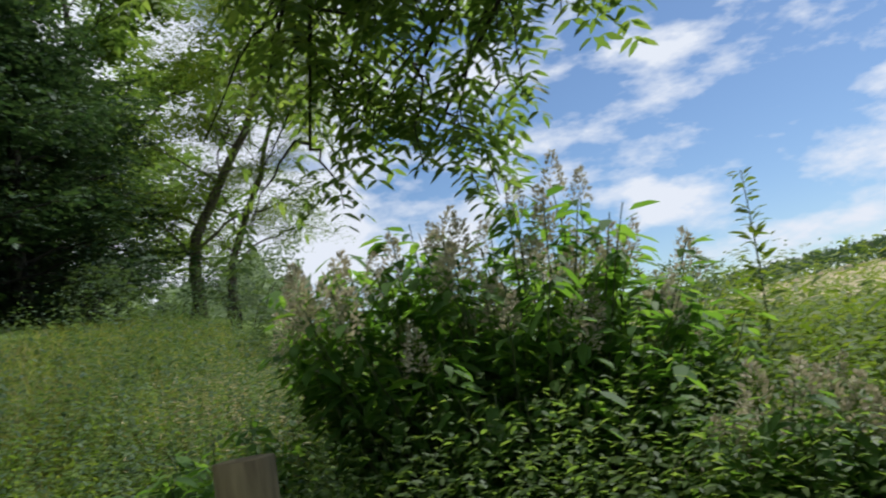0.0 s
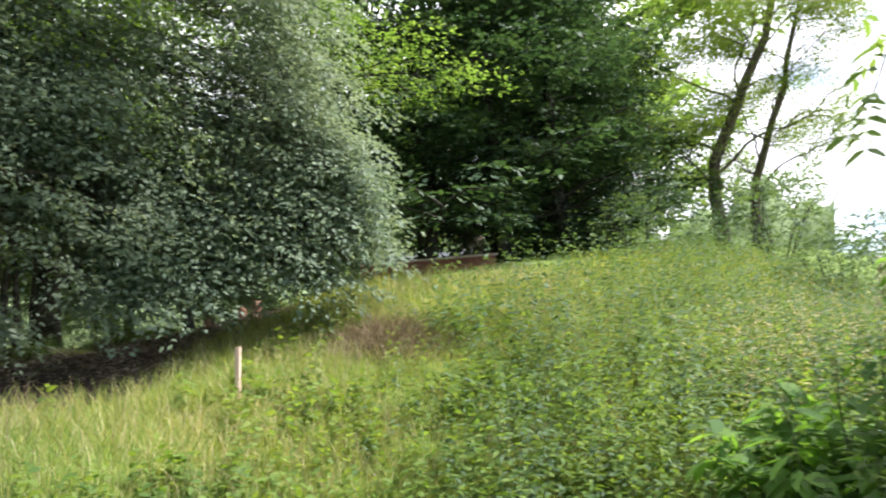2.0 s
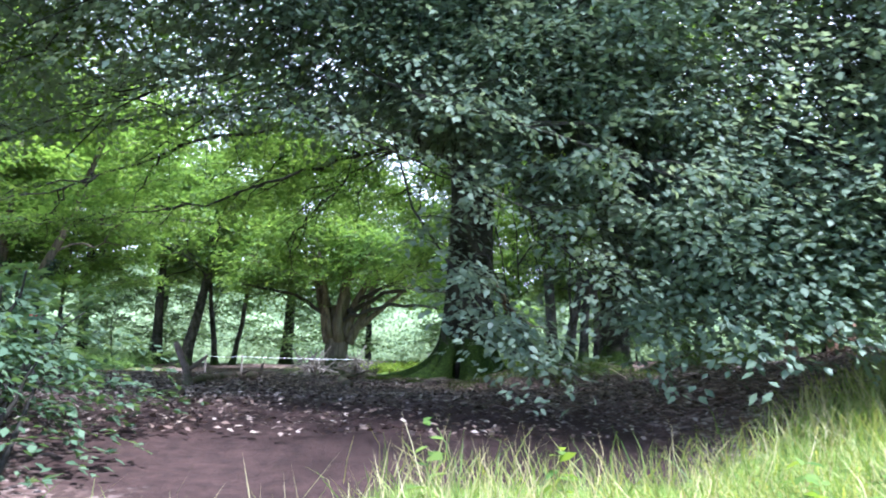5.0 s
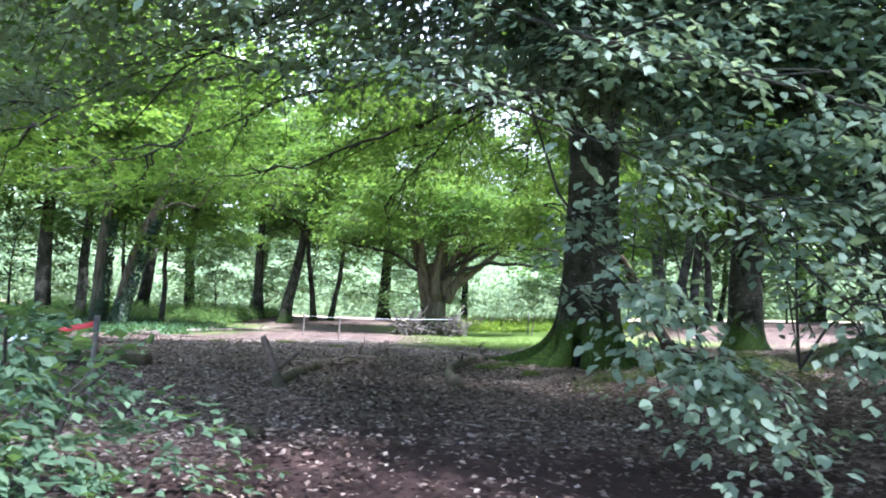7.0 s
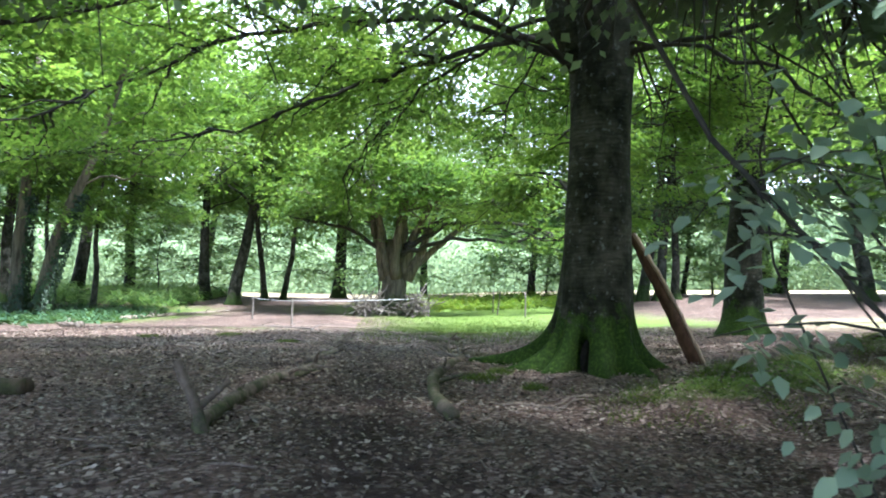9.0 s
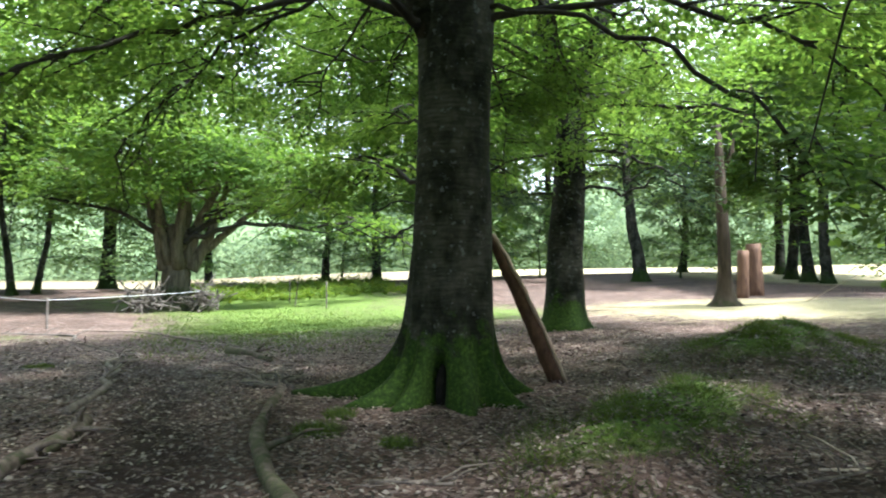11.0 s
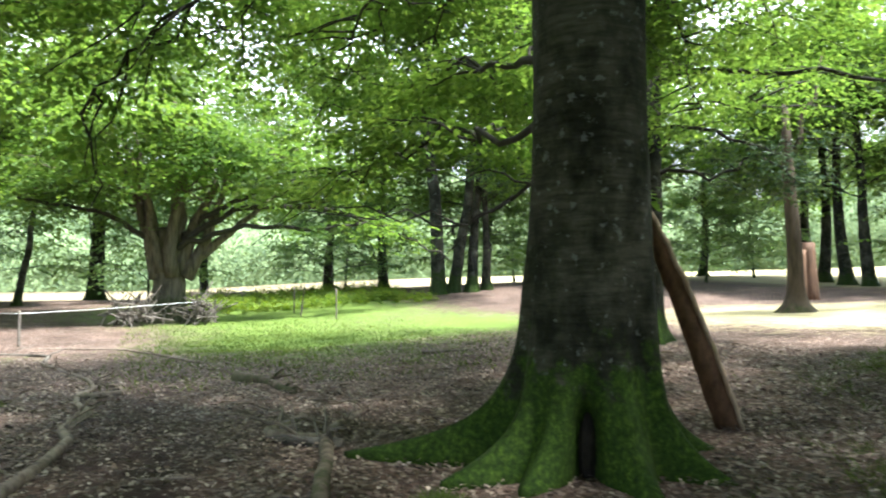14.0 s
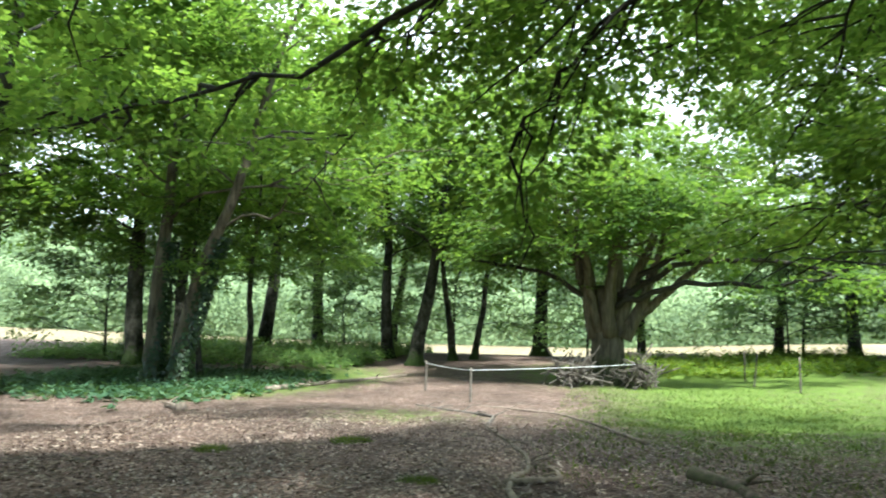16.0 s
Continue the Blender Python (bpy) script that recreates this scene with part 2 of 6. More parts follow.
SHRUB_LEAF = leaf_material("shrub_leaves", [(0.075, 0.16, 0.04), (0.12, 0.23, 0.05), (0.17, 0.28, 0.075)], 0.6, 0.58, (1.6, 1.6, 0.62))
BRAMBLE_LEAF = leaf_material("bramble_leaves", [(0.06, 0.105, 0.06), (0.085, 0.14, 0.08), (0.13, 0.185, 0.11)], 0.65, 0.4)
WEED_LEAF = leaf_material("weed_leaves", [(0.075, 0.14, 0.035), (0.12, 0.195, 0.045), (0.19, 0.26, 0.07)], 0.65, 0.5)
GRASS = leaf_material("meadow_grass", [(0.1, 0.17, 0.04), (0.17, 0.24, 0.055), (0.27, 0.3, 0.1), (0.42, 0.38, 0.2)], 0.6, 0.45)
STRAW = leaf_material("dry_grass", [(0.3, 0.26, 0.14), (0.42, 0.36, 0.2), (0.52, 0.46, 0.28)], 0.7, 0.35, (1.1, 1.05, 0.8))
# far hedge and its backing: aerial haze is put into the pale colours
HAZY_HEDGE_LEAF = leaf_material("hazy_hedge_leaves", [(0.14, 0.2, 0.115), (0.165, 0.23, 0.13), (0.19, 0.26, 0.145)], 0.7, 0.5, (1.3, 1.3, 0.9))
HAZY_HEDGE_BACKING = plain_material("hazy_hedge_backing", (0.13, 0.178, 0.085), (0.2, 0.262, 0.125), 1.6, 0.95, None, 0.3)
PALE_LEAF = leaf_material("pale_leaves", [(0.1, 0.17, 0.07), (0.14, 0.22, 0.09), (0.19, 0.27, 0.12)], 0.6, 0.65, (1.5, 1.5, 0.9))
IVY_LEAF = leaf_material("ivy_leaves", [(0.013, 0.028, 0.011), (0.022, 0.045, 0.016), (0.038, 0.065, 0.025)], 0.4, 0.15)
COVER_LEAF = leaf_material("ground_cover", [(0.04, 0.085, 0.05), (0.06, 0.115, 0.065), (0.09, 0.15, 0.085)], 0.5, 0.35)
MOSS_GRASS = leaf_material("moss_tufts", [(0.038, 0.068, 0.011), (0.076, 0.12, 0.02), (0.16, 0.19, 0.05)], 0.7, 0.35)
PLUME = leaf_material("cream_plumes", [(0.4, 0.36, 0.27), (0.52, 0.46, 0.36), (0.62, 0.57, 0.47)], 0.8, 0.3, (1.1, 1.05, 0.9))
LITTER = leaf_material("fallen_leaves", [(0.024, 0.015, 0.011), (0.075, 0.047, 0.037), (0.165, 0.115, 0.095), (0.4, 0.33, 0.29)], 0.6, 0.05, (1, 1, 1))
DEAD_STEM = leaf_material("dead_stems", [(0.09, 0.062, 0.038), (0.17, 0.12, 0.075), (0.26, 0.2, 0.12)], 0.8, 0.2, (1.1, 1, 0.8))


# ---- mesh helpers ----
def smooth(a, b, x):
    t = np.clip((np.asarray(x, float) - a) / (b - a), 0, 1)
    return t * t * (3 - 2 * t)


def near_mound(x, y):
    return np.exp(-((0.86 * (y - 6.7) - 0.51 * (x + 16.1)) / 1.7) ** 4 - ((0.86 * (x + 16.1) + 0.51 * (y - 6.7)) / 0.6) ** 2)


def far_mound(x, y):
    return np.exp(-((0.86 * (y - 11.0) - 0.51 * (x + 19.0)) / 1.7) ** 4 - ((0.86 * (x + 19.0) + 0.51 * (y - 11.0)) / 0.85) ** 2)


def ground(x, y):
    """Height of the ground: a bank up from the meadow, a level wood, a hill far off."""
    x, y = np.asarray(x, float), np.asarray(y, float)
    h = -1.25 + 1.1 * smooth(-3.8, -8.2, x) + 0.52 * smooth(-7, -11.5, x) + 0.28 * smooth(-12, -20, x) + 0.35 * smooth(-33, -46, x) + 0.9 * smooth(-42, -60, x)
    slope = 0.15 * smooth(-16, -11, x) * (1 - 0.85 * smooth(-7, -1, x))
    up = np.maximum(0, np.sqrt((y - 5.0) ** 2 * (y > 5.0) + 0.25) - 0.5)
    h = h + slope * 13 * np.tanh(up / 13) + 0.05 * 32 * np.tanh(up / 32)
    h = h + 0.3 * near_mound(x, y) + 0.42 * far_mound(x, y)
    far = np.hypot(x + 22, y - 5)
    h = h + 1.5 * smooth(58, 105, far) * smooth(-8, -40, x)
    r = np.hypot(x - 210, y - 250)
    return h + 15 * np.exp(-(r / 130) ** 2)


def path_mask(x, y):
    line = 2.75 - 0.4 * smooth(-10, -16, x)
    way = np.exp(-((np.asarray(y, float) - line) / 0.75) ** 4) * smooth(-6.5, -8.0, x) * smooth(-34, -24, x)
    bank = np.exp(-((np.asarray(y, float) - 3.4) / 2.3) ** 4) * smooth(-7.6, -8.8, x) * smooth(-12.0, -10.2, x)
    return np.maximum(way * (0.55 + 0.45 * smooth(-11.8, -9.8, x)), 0.85 * bank)


def meadow_mask(x, y):
    """1 in the open grass east of the wood."""
    edge = -8.6 - 0.55 * np.clip(np.asarray(y, float) - 5.0, 0, 9) + 1.2 * np.clip(3.4 - np.asarray(y, float), 0, 1)
    return smooth(-0.6, 0.6, np.asarray(x, float) - edge)


def gz(x, y):
    return float(ground(x, y))


def from_arrays(name, verts, faces, mat, smooth_faces=False):
    """A mesh from arrays: verts (n, 3), faces (m, k)."""
    me = bpy.data.meshes.new(name)
    verts, faces = np.asarray(verts, np.float32), np.asarray(faces, np.int32)
    me.vertices.add(len(verts))
    me.vertices.foreach_set("co", verts.ravel())
    m, k = faces.shape
    me.loops.add(m * k)
    me.loops.foreach_set("vertex_index", faces.ravel())
    me.polygons.add(m)
    me.polygons.foreach_set("loop_start", np.arange(m, dtype=np.int32) * k)
    me.polygons.foreach_set("loop_total", np.full(m, k, np.int32))
    if smooth_faces:
        me.polygons.foreach_set("use_smooth", np.ones(m, bool))
    me.materials.append(mat)
    me.update(calc_edges=True)
    return me


def part(name, mesh, parent, label=""):
    ob = new(name, mesh)
    if parent is not None:
        ob.parent = parent
    if label:
        ob["label"] = label
    return ob


def bm_part(name, bm, mat, parent, label=""):
    me = bpy.data.meshes.new(name)
    bm.to_mesh(me)
    bm.free()
    me.materials.append(mat)
    return part(name, me, parent, label)


def empty(name, x, y, z=None, rz=0.0):
    ob = new(name)
    ob.empty_display_size = 0.1
    ob.matrix_world = pose(x, y, gz(x, y) if z is None else z, 0, 0, rz)
    return ob


class Tubes:
    """Gathers tapered round limbs into one mesh of quads."""

    def __init__(self):
        self.v, self.f, self.n = [], [], 0

    def add(self, pts, radii, sides=7, wobble=None):
        pts, radii = np.asarray(pts, float), np.asarray(radii, float)
        k = len(pts)
        d = np.gradient(pts, axis=0)
        d /= np.linalg.norm(d, axis=1)[:, None] + 1e-9
        ref = np.where(np.abs(d[:, 2:3]) > 0.9, np.array([[1.0, 0, 0]]), np.array([[0, 0, 1.0]]))
        if np.abs(d[:, 2]).max() > 0.9 and np.abs(d[:, 2]).min() < 0.9:
            ref = np.tile(np.array([[0.31, 0.95, 0.05]]), (k, 1))
        u = np.cross(d, ref)
        u /= np.linalg.norm(u, axis=1)[:, None] + 1e-9
        w = np.cross(d, u)
        a = np.linspace(0, 2 * np.pi, sides, endpoint=False)
        r = radii[:, None] * (np.ones((k, sides)) if wobble is None else wobble(pts, a))
        ring = pts[:, None, :] + r[..., None] * (np.cos(a)[None, :, None] * u[:, None, :] + np.sin(a)[None, :, None] * w[:, None, :])
        self.v.append(ring.reshape(-1, 3))
        i = np.arange(k - 1)[:, None] * sides
        j = np.arange(sides)[None, :]
        j2 = (j + 1) % sides
        q = np.stack([i + j, i + j2, i + sides + j2, i + sides + j], -1).reshape(-1, 4) + self.n
        self.f.append(q)
        e = self.n + (k - 1) * sides
        caps = [[e, e + s, e + s + 1, e + min(s + 2, sides - 1)] for s in range(1, sides - 2, 2)]
        e = self.n
        caps += [[e + min(s + 2, sides - 1), e + s + 1, e + s, e] for s in range(1, sides - 2, 2)]
        self.f.append(np.array([c for c in caps if len(set(c)) == 4] or np.zeros((0, 4)), int).reshape(-1, 4))
        self.n += k * sides

    def mesh(self, name, mat):
        return from_arrays(name, np.concatenate(self.v), np.concatenate(self.f), mat, True)


def unit(v):
    return v / (np.linalg.norm(v, axis=-1, keepdims=True) + 1e-9)


HEX = np.array([[0, 0, 0], [0.3, 0.5, 0.06], [0.72, 0.36, 0.03], [1, 0, -0.08], [0.72, -0.36, 0.03], [0.3, -0.5, 0.06]])
RHOMB = np.array([[0, 0, 0], [0.45, 0.5, 0.05], [1, 0, -0.05], [0.45, -0.5, 0.05]])
SLIM = np.array([[0, 0, 0], [0.4, 0.5, 0.03], [1, 0, -0.12], [0.4, -0.5, 0.03]])


def leaves(name, at, along, up, length, width, mat, shape=RHOMB):
    """Many leaves in one mesh: place, direction of the midrib, direction of the upper face."""
    at, along, up = np.asarray(at), unit(np.asarray(along)), np.asarray(up)
    side = unit(np.cross(up, along))
    up = np.cross(along, side)
    n, k = len(at), len(shape)
    L, W = np.broadcast_to(length, n)[:, None, None], np.broadcast_to(width, n)[:, None, None]
    v = at[:, None] + along[:, None] * shape[None, :, 0:1] * L + side[:, None] * shape[None, :, 1:2] * W + up[:, None] * shape[None, :, 2:3] * L
    return from_arrays(name, v.reshape(-1, 3), np.arange(n * k).reshape(n, k), mat)


def sprays(rng, at, heading, size, per, leaf, spread=0.55, droop=0.25):
    """Flat fans of leaves, as beeches hold them: returns place, midrib and upper direction of every leaf."""
    m = len(at)
    heading = unit(heading)
    flat = unit(np.cross(heading, np.tile([0, 0, 1.0], (m, 1))) + 1e-6)
    up = np.cross(flat, heading)
    up = unit(up * np.sign(up[:, 2:3] + 1e-6) + rng.normal(0, 0.11, (m, 3)))
    s = rng.random((m, per)) ** 0.8
    side = rng.uniform(-1, 1, (m, per)) * spread * (0.25 + 0.75 * np.sin(np.pi * np.clip(s * 0.9 + 0.1, 0, 1)))
    sz = np.broadcast_to(size, m)[:, None]
    p = at[:, None] + heading[:, None] * (s * sz)[..., None] + flat[:, None] * (side * sz)[..., None]
    p[..., 2] -= droop * sz * s ** 2
    p += rng.normal(0, 0.02, p.shape) * sz[..., None]
    mid = heading[:, None] * 0.8 + flat[:, None] * np.sign(side)[..., None] * 0.7 + rng.normal(0, 0.3, p.shape)
    mid[..., 2] -= 0.25
    nrm = up[:, None] + rng.normal(0, 0.21, p.shape)
    return p.reshape(-1, 3), mid.reshape(-1, 3), nrm.reshape(-1, 3)


def curve(rng, a, b, sag, steps=7, wander=0.08):
    """A limb from a to b that rises by sag in the middle and wanders a little."""
    a, b = np.asarray(a, float), np.asarray(b, float)
    t = np.linspace(0, 1, steps)[:, None]
    p = a + (b - a) * t
    p[:, 2] += (4 * sag * t * (1 - t))[:, 0]
    w = rng.normal(0, wander, (steps, 3)) * np.linalg.norm(b - a) * 0.35
    w[0] = 0
    w[-1] *= 0.3
    return p + w


def soften(c):
    """The same limb with its corners cut, twice as many points."""
    for _ in range(1):
        q = np.stack([c[:-1] * 0.75 + c[1:] * 0.25, c[:-1] * 0.25 + c[1:] * 0.75], 1).reshape(-1, 3)
        c = np.concatenate([c[:1], q, c[-1:]])
    return c[::2] if len(c) > 40 else c


# ---- the ground ----
def graded(lo, a, b, hi, step, grow):
    mid = list(np.arange(a, b + 1e-6, step))
    s, v = step, b
    while v < hi:
        s *= grow
        v += s
        mid.append(v)
    s, v = step, a
    while v > lo:
        s *= grow
        v -= s
        mid.insert(0, v)
    return np.array(mid)


def build_ground():
    xs, ys = graded(-1500, -30, 4, 1500, 0.16, 1.07), graded(-1500, -2, 15, 1500, 0.16, 1.07)
    X, Y = np.meshgrid(xs, ys)
    Z = ground(X, Y)
    near = smooth(45, 10, np.hypot(X + 15, Y - 5))
    rough = np.array([noise.noise(Vector((x * 0.9, y * 0.9, 0))) + 0.5 * noise.noise(Vector((x * 2.6, y * 2.6, 3))) for x, y in zip(X.ravel(), Y.ravel())]).reshape(X.shape)
    pm = path_mask(X, Y)
    Z = Z + near * rough * 0.05 * (1 - 0.75 * pm) - 0.05 * pm
    nx, ny = len(xs), len(ys)
    i = (np.arange(ny - 1)[:, None] * nx + np.arange(nx - 1)[None, :]).ravel()
    me = from_arrays("ground", np.stack([X, Y, Z], -1).reshape(-1, 3), np.stack([i, i + 1, i + nx + 1, i + nx], -1), GROUND, True)
    me_green = meadow_mask(X, Y) * smooth(70, 30, np.hypot(X, Y - 6))
    glade = 0.66 * np.exp(-((X + 33) / 8) ** 2 - ((Y - 5.5) / 4.0) ** 2) + 0.9 * np.exp(-((X + 48) / 8) ** 2 - ((Y - 7) / 9.0) ** 2)
    glade += 0.8 * np.exp(-((X + 40) / 9) ** 2 - ((Y + 9) / 4.0) ** 2)
    glade += 0.6 * np.exp(-((X + 34) / 7) ** 2 - ((Y - 12.5) / 4.0) ** 2) + 0.42 * np.exp(-((X + 31) / 3.5) ** 2 - ((Y + 2) / 2.6) ** 2)
    ridge = near_mound(X, Y) + far_mound(X, Y)
    green = np.clip(me_green + glade + ridge * 0.9, 0, 1.1)
    # dry hill and fields; the last term paints the far clearing's bright pool
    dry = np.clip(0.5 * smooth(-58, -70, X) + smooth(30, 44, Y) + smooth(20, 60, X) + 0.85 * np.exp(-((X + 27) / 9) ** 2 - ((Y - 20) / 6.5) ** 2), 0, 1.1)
    for key, val in (("green", green), ("path", pm * 1.05), ("dry", dry)):
        at = me.attributes.new(key, "FLOAT", "POINT")
        at.data.foreach_set("value", val.ravel().astype(np.float32))
    ob = new("ground", me)
    tagged(ob, "woodland floor of brown leaf litter running into meadow grass", "ground", kind="structure")


build_ground()


# ---- trees ----
def crown_mesh(rng, anchors, headings, size, per, leaf, mat, name="crown", shape=RHOMB, droop=0.25, keep=None):
    p, m, u = sprays(rng, np.asarray(anchors), np.asarray(headings), size, per, leaf, droop=droop)
    if keep is not None:
        k = keep(p)
        p, m, u = p[k], m[k], u[k]
    s = rng.uniform(0.75, 1.25, len(p)) * leaf
    return leaves(name, p, m, u, s, s * 0.62, mat, shape)


def flare(radius, spread, height, lobes, phase):
    def f(pts, a):
        z = np.clip(pts[:, 2] - pts[0, 2] - 0.3, 0, None)[:, None]
        ridge = np.clip(np.cos(lobes * a + phase)[None, :], -0.4, 1)
        return 1 + np.exp(-z / height) * spread * (0.45 + 0.55 * ridge) + 0.025 * np.sin(3 * a + 2.0 * z) + 0.02 * np.sin(5 * a - 3.1 * z)
    return f


def build_tree(name, seed, height, radius, first, limbs, reach, bark, leafmat, leaf=0.2, per=15, n_sprays=560, lean=(0.0, 0.0),
               rise=0.25, stems=None, label="", top=0.8, spray=1.15, shells=0.35, wander=0.07):
    """A broadleaved tree at the origin: trunk with its limbs, and a crown of leaf sprays."""
    rng = np.random.default_rng(seed)
    tree = new(name)
    tree.empty_display_size = 0.3
    tb = Tubes()
    limb_meshes = []
    anchors, headings = [], []
    stems = stems or [((0, 0, 0), lean, 1.0, 1.0)]
    for (bx, by, bz), (lx, ly), hs, rs in stems:
        h = height * top * hs
        zs = np.concatenate([[-0.3, 0.0, 0.12, 0.3, 0.6, 1.0], np.linspace(1.6, h, 9)]) if bz == 0 else np.linspace(bz, h, 12)
        t = np.clip((zs - bz) / (h - bz), 0, 1)
        wand = np.cumsum(rng.normal(0, wander, (len(zs), 2)), axis=0) * np.clip(zs, 0, 3)[:, None] / 3
        axis = np.stack([bx + lx * t ** 1.1 + wand[:, 0], by + ly * t ** 1.1 + wand[:, 1], zs], -1)
        rad = radius * rs * (1 - (0.78 if hs > 0.55 else 0.28) * t)
        tb.add(axis, rad, 16, flare(radius, 0.75, 0.28, 5 + seed % 3, seed) if bz == 0 else None)
        k = max(4, int(limbs * hs)) if hs > 0.55 else 0
        for i in range(k):
            br = Tubes()
            limb_meshes.append(br)
            z0 = first + (h - first) * (i + rng.uniform(0, 0.7)) / k
            s0 = np.array([np.interp(z0, zs, axis[:, j]) for j in range(3)])
            az = i * 2.4 + rng.uniform(-0.4, 0.4) + seed
            u = (z0 - first) / max(0.1, h - first)
            ln = reach * rng.uniform(0.75, 1.15) * (1 - 0.55 * u ** 1.5)
            end = s0 + np.array([math.cos(az) * ln, math.sin(az) * ln, ln * (rise + 0.6 * u) + rng.uniform(-0.3, 0.3)])
            c = curve(rng, s0, end, ln * 0.06, 8)
            r0 = max(0.025, np.interp(z0, zs, rad) * rng.uniform(0.22, 0.36))
            cs = soften(c)
            br.add(cs, np.linspace(r0 ** 0.5, 0.1, len(cs)) ** 2, 5)
            for q in range(6):
                f = rng.uniform(0.3, 0.95)
                b0 = np.array([np.interp(f * 7, np.arange(8), c[:, j]) for j in range(3)])
                a2 = az + rng.choice([-1, 1]) * rng.uniform(0.4, 1.2)
                l2 = ln * rng.uniform(0.25, 0.45)
                e2 = b0 + np.array([math.cos(a2) * l2, math.sin(a2) * l2, l2 * rng.uniform(-0.25, 0.35)])
                c2 = curve(rng, b0, e2, l2 * 0.08, 5)
                br.add(c2, np.linspace(r0 * 0.4 + 0.006, 0.006, 5), 4)
                m = max(2, int(n_sprays / (limbs * 6 * len(stems) ** 0.6)))
                fs = rng.uniform(0.15, 1.0, m)
                pp = np.stack([np.interp(fs * 4, np.arange(5), c2[:, j]) for j in range(3)], -1) + rng.normal(0, shells, (m, 3)) * np.array([1, 1, 0.8])
                anchors.append(pp)
                a3 = a2 + rng.normal(0, 0.8, m)
                headings.append(np.stack([np.cos(a3), np.sin(a3), rng.normal(-0.05, 0.2, m)], -1))
    part("trunk", tb.mesh("trunk", bark), tree)
    for br in limb_meshes:
        part("limb", br.mesh("limb", TWIG if bark is not ROUGH_BARK else bark), tree)
    an, hd = np.concatenate(anchors), np.concatenate(headings)
    part("crown", crown_mesh(rng, an, hd, rng.uniform(0.7, 1.3, len(an)) * spray, per, leaf, leafmat), tree)
    return tagged(tree, label, "tree", "woodland trees")


def stand(tree, x, y, rz=0.0, scale=1.0, first=False):
    m = pose(x, y, gz(x, y), 0, 0, rz) @ Matrix.Scale(scale, 4)
    if first:
        tree.matrix_world = m
        return tree
    return copy_thing(tree, m)


# the great beech beside the path
BX, BY = -18.4, 5.5


